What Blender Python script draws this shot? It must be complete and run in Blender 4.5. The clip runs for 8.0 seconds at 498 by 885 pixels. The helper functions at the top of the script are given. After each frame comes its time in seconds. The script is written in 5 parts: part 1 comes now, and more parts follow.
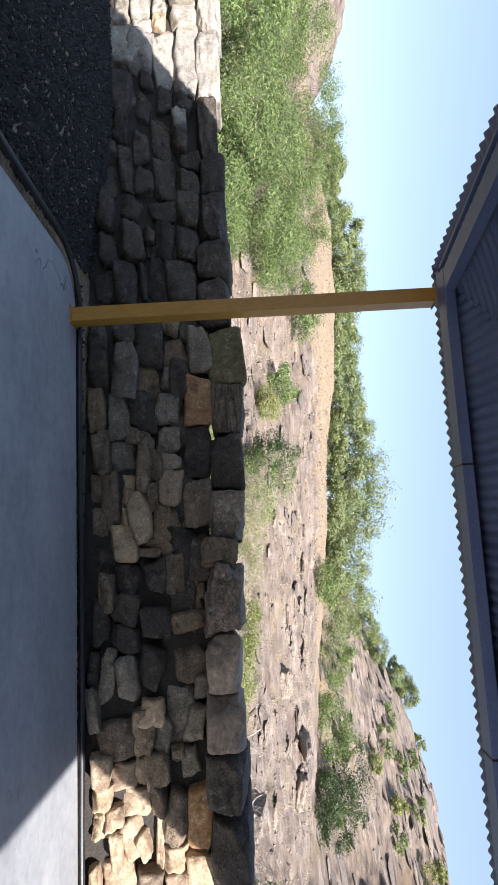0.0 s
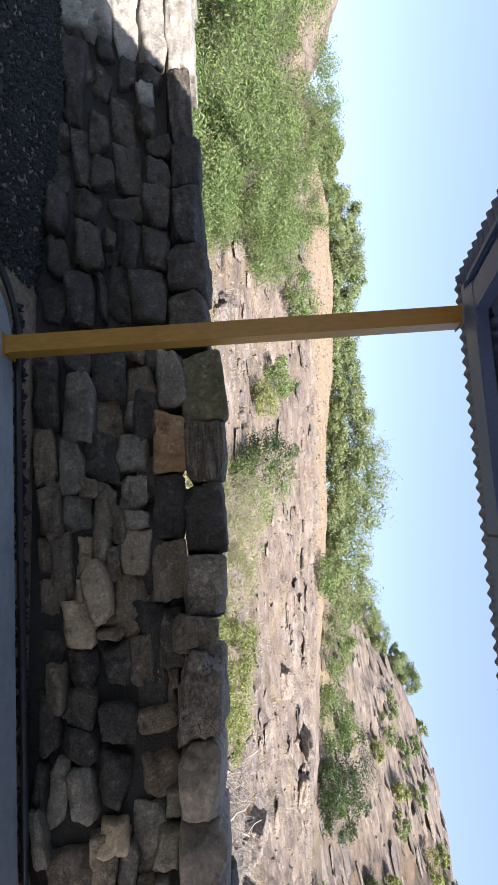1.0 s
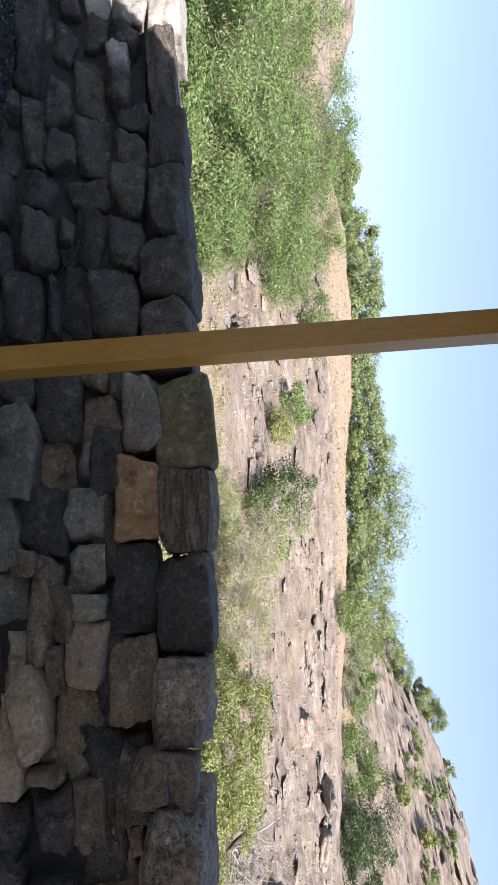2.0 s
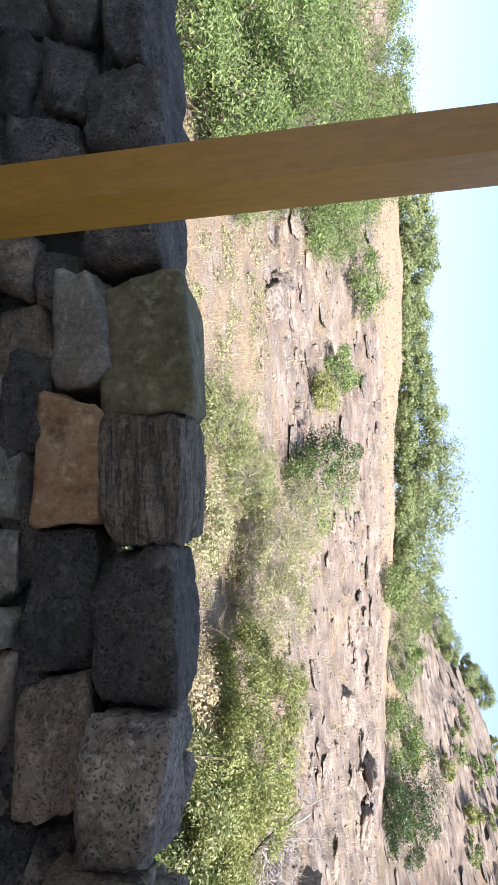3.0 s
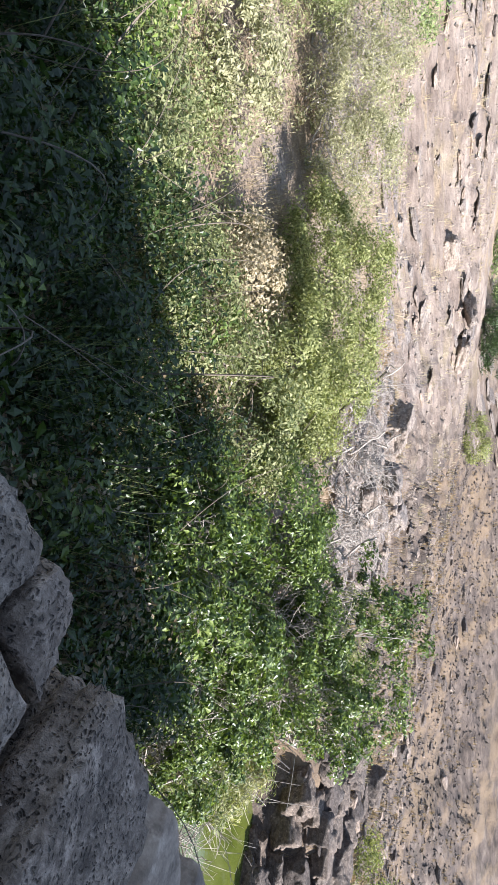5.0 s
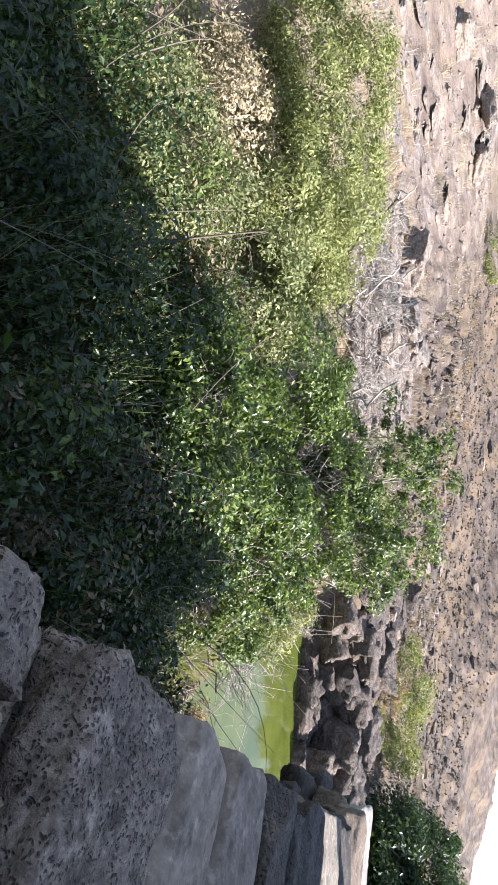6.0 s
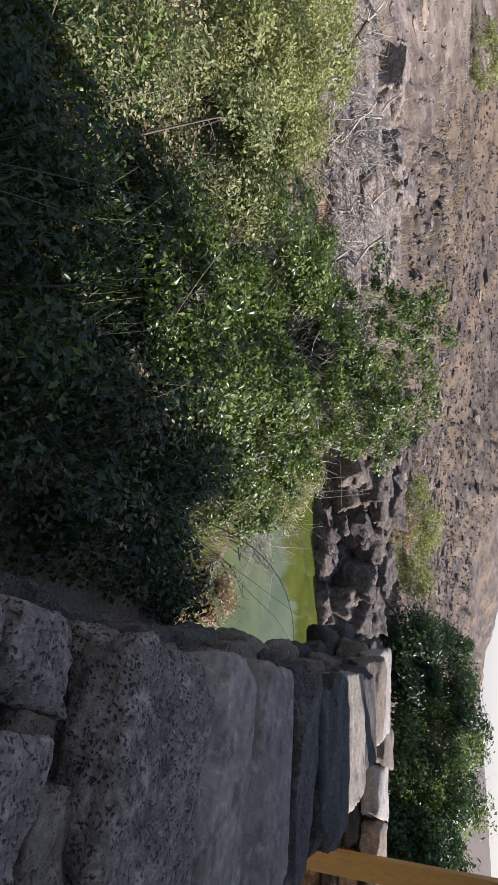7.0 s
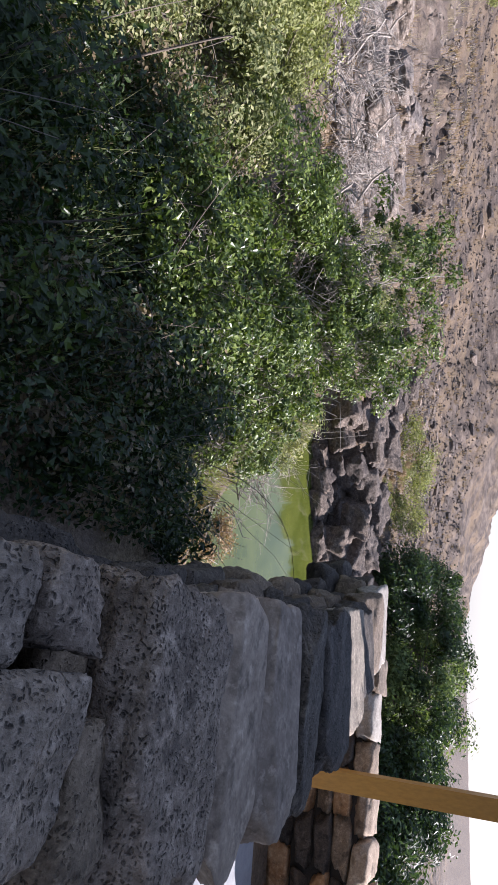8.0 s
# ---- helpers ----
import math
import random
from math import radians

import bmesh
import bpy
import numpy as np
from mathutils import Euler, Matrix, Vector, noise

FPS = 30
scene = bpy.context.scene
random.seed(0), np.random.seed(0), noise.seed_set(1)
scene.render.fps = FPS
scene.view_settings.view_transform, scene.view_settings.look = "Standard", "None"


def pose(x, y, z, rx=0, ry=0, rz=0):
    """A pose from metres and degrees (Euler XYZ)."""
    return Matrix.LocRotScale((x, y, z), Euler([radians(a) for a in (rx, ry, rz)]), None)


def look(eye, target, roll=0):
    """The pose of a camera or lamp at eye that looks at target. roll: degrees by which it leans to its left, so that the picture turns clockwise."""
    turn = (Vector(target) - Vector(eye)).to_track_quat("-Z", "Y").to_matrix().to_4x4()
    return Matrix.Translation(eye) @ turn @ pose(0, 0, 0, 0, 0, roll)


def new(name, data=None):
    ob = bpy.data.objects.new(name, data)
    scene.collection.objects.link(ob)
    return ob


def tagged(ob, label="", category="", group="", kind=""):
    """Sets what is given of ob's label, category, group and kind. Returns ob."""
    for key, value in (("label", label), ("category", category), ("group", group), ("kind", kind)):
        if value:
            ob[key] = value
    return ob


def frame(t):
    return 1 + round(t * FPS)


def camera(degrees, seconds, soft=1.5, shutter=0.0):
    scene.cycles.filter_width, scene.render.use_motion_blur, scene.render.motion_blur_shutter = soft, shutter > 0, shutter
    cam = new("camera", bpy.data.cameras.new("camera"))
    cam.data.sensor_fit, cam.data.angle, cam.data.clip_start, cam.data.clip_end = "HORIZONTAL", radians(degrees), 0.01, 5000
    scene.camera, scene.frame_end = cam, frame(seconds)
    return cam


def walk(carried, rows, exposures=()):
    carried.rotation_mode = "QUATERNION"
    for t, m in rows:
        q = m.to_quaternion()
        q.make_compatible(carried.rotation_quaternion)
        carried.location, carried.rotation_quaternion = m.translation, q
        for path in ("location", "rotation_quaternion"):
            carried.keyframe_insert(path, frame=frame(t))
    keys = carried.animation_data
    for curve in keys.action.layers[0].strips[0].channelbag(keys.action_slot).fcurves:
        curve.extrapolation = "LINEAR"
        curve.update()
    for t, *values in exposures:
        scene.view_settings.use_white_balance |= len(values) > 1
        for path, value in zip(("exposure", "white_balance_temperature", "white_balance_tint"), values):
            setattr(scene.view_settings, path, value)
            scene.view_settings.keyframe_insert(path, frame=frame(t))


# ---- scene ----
# camera and walk
cam = camera(46.3, 8.0)
PATH = [
    (0, (0.156, 0.265, 1.169), (-0.14, 2.243, 1.135), 87.1),
    (0.5, (-0.09, 0.549, 1.207), (-0.358, 2.53, 1.172), 86.4),
    (1, (-0.328, 0.952, 1.276), (-0.574, 2.937, 1.242), 86.4),
    (1.2, (-0.449, 1.105, 1.282), (-0.732, 3.085, 1.242), 86.4),
    (2.3, (-0.575, 2.142, 1.407), (-0.914, 4.111, 1.314), 86.1),
    (2.5, (-0.588, 2.327, 1.431), (-0.908, 4.299, 1.331), 86.5),
    (3, (-0.609, 2.816, 1.461), (-0.855, 4.784, 1.204), 86.7),
    (3.5, (-0.569, 3.287, 1.475), (-0.797, 5.224, 1.035), 87.8),
    (4, (-0.534, 3.684, 1.54), (-0.249, 5.602, 1.053), 90.2),
    (4.5, (-0.53, 3.877, 1.6), (0.512, 5.481, 1.014), 91.2),
    (4.7, (-0.54, 3.968, 1.614), (0.537, 5.533, 0.987), 90.6),
    (5.8, (-0.476, 4.313, 1.604), (0.858, 5.627, 0.902), 88.3),
    (6, (-0.466, 4.346, 1.6), (0.983, 5.524, 0.884), 88.0),
    (6.5, (-0.537, 4.512, 1.637), (1.103, 5.391, 0.905), 85.7),
    (7, (-0.595, 4.545, 1.644), (1.095, 5.318, 0.905), 85.5),
    (7.5, (-0.604, 4.593, 1.593), (1.166, 5.2, 0.886), 87.5),
    (8, (-0.618, 4.555, 1.592), (1.15, 5.137, 0.858), 88.0),
]
walk(cam, [(t, look(eye, target, roll)) for t, eye, target, roll in PATH],
     exposures=[(0.0, 1.5, 6300, 15), (2.5, 1.55, 6250, 16), (3.0, 1.75, 6250, 16), (3.5, 2.22, 6150, 21), (4.0, 1.8, 6100, 15), (4.5, 1.65, 6050, 15), (6.0, 1.82, 6150, 17), (6.5, 1.33, 6150, 20), (7.0, 1.0, 6200, 20), (7.5, 0.82, 6050, 22), (8.0, 1.25, 6100, 23)])

# world and sun: sun behind the veranda, to its right, about 30 degrees high
SUN_DIR = Vector((0.97, -1.4, 1.0)).normalized()
world = bpy.data.worlds.new("world")
scene.world = world
world.use_nodes = True
wn = world.node_tree
sky = wn.nodes.new("ShaderNodeTexSky")
sky.sky_type = "NISHITA"
sky.sun_disc = False
sky.sun_elevation = math.asin(SUN_DIR.z)
sky.sun_rotation = math.atan2(SUN_DIR.x, SUN_DIR.y)
sky.altitude = 600
sky.air_density, sky.dust_density, sky.ozone_density = 1.0, 0.35, 1.2
pale = wn.nodes.new("ShaderNodeHueSaturation")
pale.inputs["Saturation"].default_value = 0.9
wn.links.new(sky.outputs[0], pale.inputs["Color"])
haze = wn.nodes.new("ShaderNodeMix")  # thin even haze over the whole sky
haze.data_type = "RGBA"
haze.inputs[0].default_value = 0.45
haze.inputs[7].default_value = (2.85, 3.75, 5.0, 1)
wn.links.new(pale.outputs[0], haze.inputs[6])
wn.links.new(haze.outputs[2], wn.nodes["Background"].inputs[0])
wn.nodes["Background"].inputs[1].default_value = 0.078
sun = new("sun", bpy.data.lights.new("sun", "SUN"))
sun.data.energy = 5.0
sun.data.angle = radians(0.5)
sun.data.color = (1.0, 0.955, 0.89)
sun.matrix_world = look(SUN_DIR * 30, (0, 0, 0))

rng = np.random.default_rng(7)


# ---------- materials ----------
def ramp(nt, fac, stops):
    r = nt.nodes.new("ShaderNodeValToRGB")
    while len(r.color_ramp.elements) < len(stops):
        r.color_ramp.elements.new(0.5)
    for e, (p, c) in zip(r.color_ramp.elements, stops):
        e.position, e.color = p, (*c, 1)
    nt.links.new(fac, r.inputs[0])
    return r.outputs[0]


def noise_tex(nt, vec, scale, detail=5.0, rough=0.6):
    n = nt.nodes.new("ShaderNodeTexNoise")
    n.inputs["Scale"].default_value = scale
    n.inputs["Detail"].default_value = detail
    n.inputs["Roughness"].default_value = rough
    nt.links.new(vec, n.inputs["Vector"])
    return n.outputs[0]


def mixc(nt, fac, a, b, mode="MIX"):
    m = nt.nodes.new("ShaderNodeMix")
    m.data_type, m.blend_type = "RGBA", mode
    for sock, v in ((m.inputs[0], fac), (m.inputs[6], a), (m.inputs[7], b)):
        if isinstance(v, (int, float)):
            sock.default_value = v
        elif isinstance(v, tuple):
            sock.default_value = (*v, 1)
        else:
            nt.links.new(v, sock)
    return m.outputs[2]


def math_node(nt, op, a, b=0.0, clamp=False):
    m = nt.nodes.new("ShaderNodeMath")
    m.operation, m.use_clamp = op, clamp
    for sock, v in zip(m.inputs, (a, b)):
        if isinstance(v, (int, float)):
            sock.default_value = v
        else:
            nt.links.new(v, sock)
    return m.outputs[0]


def base_mat(name, rough=0.8, metal=0.0):
    m = bpy.data.materials.new(name)
    m.use_nodes = True
    nt = m.node_tree
    b = nt.nodes["Principled BSDF"]
    b.inputs["Roughness"].default_value = rough
    b.inputs["Metallic"].default_value = metal
    pos = nt.nodes.new("ShaderNodeNewGeometry").outputs["Position"]
    return m, nt, b, pos


def scaled(nt, vec, s):
    mp = nt.nodes.new("ShaderNodeMapping")
    mp.inputs["Scale"].default_value = s
    nt.links.new(vec, mp.inputs["Vector"])
    return mp.outputs[0]


def bump(nt, b, height, dist, strength=1.0):
    n = nt.nodes.new("ShaderNodeBump")
    n.inputs["Strength"].default_value = strength
    n.inputs["Distance"].default_value = dist
    nt.links.new(height, n.inputs["Height"])
    nt.links.new(n.outputs[0], b.inputs["Normal"])


def stone_mat(name, dark, mid, light, pits=0.0, strata=1.0, tint=0.25, grain=60.0, relief=0.006):
    """Weathered basalt: broad stains, grain, optional pits, a tint for each stone."""
    m, nt, b, pos = base_mat(name, 0.88)
    info = nt.nodes.new("ShaderNodeObjectInfo")
    shift = nt.nodes.new("ShaderNodeVectorMath")
    shift.operation = "ADD"
    nt.links.new(pos, shift.inputs[0])
    comb = nt.nodes.new("ShaderNodeCombineXYZ")
    nt.links.new(math_node(nt, "MULTIPLY", info.outputs["Random"], 37.0), comb.inputs[0])
    nt.links.new(comb.outputs[0], shift.inputs[1])
    p = shift.outputs[0]
    broad = noise_tex(nt, scaled(nt, p, (1, 1, strata)), 5.0, 6.0, 0.62)
    col = ramp(nt, broad, [(0.3, dark), (0.5, mid), (0.72, light)])
    fine = noise_tex(nt, p, grain, 4.0, 0.7)
    col = mixc(nt, 0.42, col, ramp(nt, fine, [(0.3, tuple(c * 0.3 for c in mid)), (0.48, mid), (0.6, light), (0.75, tuple(min(1, c * 1.7) for c in light))]), "MIX")
    spots = ramp(nt, noise_tex(nt, p, 17.0, 5.0, 0.7), [(0.55, (0, 0, 0)), (0.68, (0.7, 0.7, 0.7))])
    col = mixc(nt, spots, col, tuple(min(1, c * 1.35 + 0.02) for c in light))
    soot = ramp(nt, noise_tex(nt, p, 9.0, 5.0, 0.65), [(0.32, (0.75, 0.75, 0.75)), (0.45, (0, 0, 0))])
    col = mixc(nt, soot, col, tuple(c * 0.5 for c in dark))
    rnd = ramp(nt, info.outputs["Random"], [(0.0, (1 - tint, 1 - tint, 1 - tint * 0.9)), (0.5, (1, 1, 1)), (1.0, (1 + tint, 1 + tint * 0.85, 1 + tint * 0.6))])
    col = mixc(nt, 1.0, col, rnd, "MULTIPLY")
    height = math_node(nt, "ADD", math_node(nt, "MULTIPLY", fine, 0.5), broad)
    if strata > 5:  # weathered layers: deep grooves along the stone
        groove = ramp(nt, noise_tex(nt, scaled(nt, p, (0.5, 5.0, 7.0)), 9.0, 3.0, 0.6), [(0.38, (0, 0, 0)), (0.52, (1, 1, 1))])
        col = mixc(nt, 1.0, col, mixc(nt, groove, (0.6, 0.57, 0.55), (1.0, 1.0, 1.0)), "MULTIPLY")
        height = math_node(nt, "ADD", height, math_node(nt, "MULTIPLY", groove, 0.5))
    if pits:
        v = nt.nodes.new("ShaderNodeTexVoronoi")
        v.inputs["Scale"].default_value = 95.0
        wob = nt.nodes.new("ShaderNodeTexNoise")
        wob.inputs["Scale"].default_value = 40.0
        nt.links.new(p, wob.inputs["Vector"])
        wsc = nt.nodes.new("ShaderNodeVectorMath")
        wsc.operation = "SCALE"
        wsc.inputs["Scale"].default_value = 0.035
        nt.links.new(wob.outputs["Color"], wsc.inputs[0])
        wadd = nt.nodes.new("ShaderNodeVectorMath")
        wadd.operation = "ADD"
        nt.links.new(p, wadd.inputs[0])
        nt.links.new(wsc.outputs[0], wadd.inputs[1])
        nt.links.new(wadd.outputs[0], v.inputs["Vector"])
        hole = ramp(nt, v.outputs["Distance"], [(0.12, (0, 0, 0)), (0.42, (1, 1, 1))])
        holes = mixc(nt, ramp(nt, noise_tex(nt, p, 30.0), [(0.42, (0, 0, 0)), (0.58, (1, 1, 1))]), (1.0, 1.0, 1.0), hole)
        col = mixc(nt, pits, col, mixc(nt, 1.0, col, mixc(nt, holes, (0.3, 0.29, 0.28), (1.0, 1.0, 1.0)), "MULTIPLY"))
        height = math_node(nt, "ADD", height, math_node(nt, "MULTIPLY", holes, pits * 1.2))
    nt.links.new(col, b.inputs["Base Color"])
    bump(nt, b, height, relief * 1.8, 1.0)
    return m


STONE = {
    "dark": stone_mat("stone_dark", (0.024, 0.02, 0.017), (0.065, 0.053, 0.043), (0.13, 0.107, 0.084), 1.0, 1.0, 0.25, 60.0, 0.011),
    "brown": stone_mat("stone_brown", (0.068, 0.05, 0.034), (0.175, 0.13, 0.088), (0.3, 0.232, 0.162), 0.6, 2.5, 0.25, 60.0, 0.01),
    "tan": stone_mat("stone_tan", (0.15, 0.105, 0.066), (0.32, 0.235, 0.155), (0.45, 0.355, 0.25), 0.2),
    "olive": stone_mat("stone_olive", (0.055, 0.046, 0.02), (0.115, 0.1, 0.048), (0.2, 0.172, 0.1), 0.05, 1.0, 0.1, 30.0, 0.003),
    "orange": stone_mat("stone_orange", (0.12, 0.058, 0.024), (0.265, 0.14, 0.06), (0.4, 0.27, 0.15), 0.05, 0.4, 0.12, 30.0, 0.003),
    "grey": stone_mat("stone_grey", (0.082, 0.07, 0.056), (0.17, 0.146, 0.114), (0.29, 0.252, 0.2), 0.3),
    "pitted": stone_mat("stone_pitted", (0.085, 0.066, 0.052), (0.2, 0.16, 0.124), (0.35, 0.29, 0.235), 0.9, 1.0, 0.1, 45.0, 0.012),
    "porous": stone_mat("stone_porous", (0.07, 0.052, 0.04), (0.185, 0.143, 0.11), (0.36, 0.29, 0.23), 1.0, 1.0, 0.1, 45.0, 0.012),
    "slab": stone_mat("stone_slab", (0.13, 0.098, 0.073), (0.245, 0.192, 0.148), (0.36, 0.292, 0.23), 0.05, 1.0, 0.1, 28.0, 0.003),
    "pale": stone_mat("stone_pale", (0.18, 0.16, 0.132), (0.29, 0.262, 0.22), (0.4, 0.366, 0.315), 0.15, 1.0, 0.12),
    "banded": stone_mat("stone_banded", (0.1, 0.072, 0.048), (0.23, 0.172, 0.118), (0.35, 0.275, 0.198), 0.5, 6.0, 0.1, 60.0, 0.022),
}


def ground_mat():
    m, nt, b, pos = base_mat("ground_soil_rock", 0.95)
    flat = scaled(nt, pos, (0.55, 0.8, 2.6))
    big = noise_tex(nt, pos, 0.16, 7.0, 0.65)
    mid = noise_tex(nt, flat, 1.1, 8.0, 0.68)
    fine = noise_tex(nt, pos, 9.0, 6.0, 0.7)
    grit = noise_tex(nt, pos, 38.0, 3.0, 0.7)
    soil = ramp(nt, fine, [(0.28, (0.155, 0.108, 0.066)), (0.5, (0.28, 0.207, 0.134)), (0.75, (0.39, 0.305, 0.205))])
    rock = ramp(nt, mid, [(0.33, (0.07, 0.053, 0.042)), (0.43, (0.155, 0.117, 0.093)), (0.57, (0.242, 0.192, 0.154)), (0.72, (0.37, 0.318, 0.268))])
    normal = nt.nodes.new("ShaderNodeNewGeometry").outputs["Normal"]
    sep = nt.nodes.new("ShaderNodeSeparateXYZ")
    nt.links.new(normal, sep.inputs[0])
    steep = math_node(nt, "SUBTRACT", 1.0, sep.outputs[2])
    f = math_node(nt, "ADD", math_node(nt, "MULTIPLY", steep, 3.2), math_node(nt, "SUBTRACT", big, 0.36))
    f = math_node(nt, "ADD", f, math_node(nt, "MULTIPLY", math_node(nt, "SUBTRACT", mid, 0.5), 1.1))
    sx = nt.nodes.new("ShaderNodeSeparateXYZ")
    nt.links.new(pos, sx.inputs[0])
    east = math_node(nt, "MULTIPLY", math_node(nt, "MULTIPLY", math_node(nt, "SUBTRACT", sx.outputs[0], 4.0), 0.06, True), 0.3)
    f = math_node(nt, "ADD", f, east)
    # sandy strip along the crest of the slope
    sand = math_node(nt, "MULTIPLY", math_node(nt, "SUBTRACT", sx.outputs[2], 3.7), 0.9, True)
    sand = math_node(nt, "MULTIPLY", sand, math_node(nt, "SUBTRACT", 7.6, sx.outputs[2], True))
    f = math_node(nt, "SUBTRACT", f, math_node(nt, "MULTIPLY", sand, 0.42))
    fac = ramp(nt, f, [(0.1, (0, 0, 0)), (0.32, (1, 1, 1))])
    col = mixc(nt, fac, soil, rock)
    straw = ramp(nt, grit, [(0.3, (0.15, 0.115, 0.05)), (0.6, (0.32, 0.26, 0.135))])
    col = mixc(nt, ramp(nt, noise_tex(nt, pos, 0.45, 5.0), [(0.55, (0, 0, 0)), (0.7, (0.5, 0.5, 0.5))]), col, straw)
    # purple-brown basalt and orange dry grass on the hillside beyond the pond
    basalt = ramp(nt, mid, [(0.36, (0.024, 0.018, 0.014)), (0.5, (0.074, 0.054, 0.042)), (0.66, (0.14, 0.108, 0.084))])
    basalt = mixc(nt, ramp(nt, noise_tex(nt, scaled(nt, pos, (1, 0.5, 1)), 0.35, 6.0, 0.7), [(0.48, (0, 0, 0)), (0.6, (0.85, 0.85, 0.85))]), basalt, (0.19, 0.132, 0.076))
    side = math_node(nt, "SUBTRACT", math_node(nt, "MULTIPLY", sx.outputs[0], 0.7), math_node(nt, "MULTIPLY", sx.outputs[1], 0.33))
    col = mixc(nt, ramp(nt, math_node(nt, "MULTIPLY", side, 0.1, True), [(0.0, (0, 0, 0)), (0.32, (0.85, 0.85, 0.85))]), col, basalt)
    col = mixc(nt, 0.5, col, mixc(nt, 1.0, col, ramp(nt, grit, [(0.3, (0.3, 0.28, 0.26)), (0.5, (1.0, 1.0, 1.0)), (0.75, (1.7, 1.7, 1.65))]), "MULTIPLY"))
    nt.links.new(col, b.inputs["Base Color"])
    # broken bedding lines and gravelly relief
    split = noise_tex(nt, scaled(nt, pos, (1.2, 2.2, 9.0)), 2.6, 5.0, 0.7)
    seam = ramp(nt, split, [(0.34, (0.45, 0.42, 0.4)), (0.42, (1, 1, 1))])
    col = mixc(nt, math_node(nt, "MULTIPLY", fac, 0.8), col, mixc(nt, 1.0, col, seam, "MULTIPLY"))
    nt.links.new(col, b.inputs["Base Color"])
    h = math_node(nt, "ADD", math_node(nt, "ADD", mid, math_node(nt, "MULTIPLY", split, 0.6)), math_node(nt, "MULTIPLY", fine, 0.7))
    bump(nt, b, h, 0.09, 1.0)
    return m


def leaf_mat(name, dark, mid, light, gloss=0.45, through_light=0.35):
    m, nt, b, pos = base_mat(name, gloss)
    isl = nt.nodes.new("ShaderNodeNewGeometry").outputs["Random Per Island"]
    patch = noise_tex(nt, pos, 1.3, 4.0)
    f = math_node(nt, "ADD", math_node(nt, "MULTIPLY", isl, 0.6), math_node(nt, "MULTIPLY", patch, 0.45))
    col = ramp(nt, f, [(0.15, dark), (0.5, mid), (0.85, light)])
    nt.links.new(col, b.inputs["Base Color"])
    t = nt.nodes.new("ShaderNodeBsdfTranslucent")
    nt.links.new(mixc(nt, 1.0, col, (1.3, 1.35, 0.7), "MULTIPLY"), t.inputs[0])
    mix = nt.nodes.new("ShaderNodeMixShader")
    mix.inputs[0].default_value = through_light
    nt.links.new(b.outputs[0], mix.inputs[1])
    nt.links.new(t.outputs[0], mix.inputs[2])
    nt.links.new(mix.outputs[0], nt.nodes["Material Output"].inputs[0])
    return m


def plain_mat(name, dark, light, scale, rough=0.6, metal=0.0, relief=0.002, stretch=(1, 1, 1), fine=70.0):
    m, nt, b, pos = base_mat(name, rough, metal)
    p = scaled(nt, pos, stretch)
    n1 = noise_tex(nt, p, scale, 6.0, 0.6)
    n2 = noise_tex(nt, p, fine, 4.0, 0.6)
    col = ramp(nt, n1, [(0.32, dark), (0.68, light)])
    col = mixc(nt, 0.3, col, ramp(nt, n2, [(0.3, tuple(c * 0.6 for c in dark)), (0.7, tuple(min(1, c * 1.25) for c in light))]))
    nt.links.new(col, b.inputs["Base Color"])
    r = ramp(nt, n1, [(0.3, (rough * 0.8,) * 3), (0.7, (min(1, rough * 1.15),) * 3)])
    nt.links.new(r, b.inputs["Roughness"])
    bump(nt, b, math_node(nt, "ADD", n1, n2), relief, 0.6)
    return m


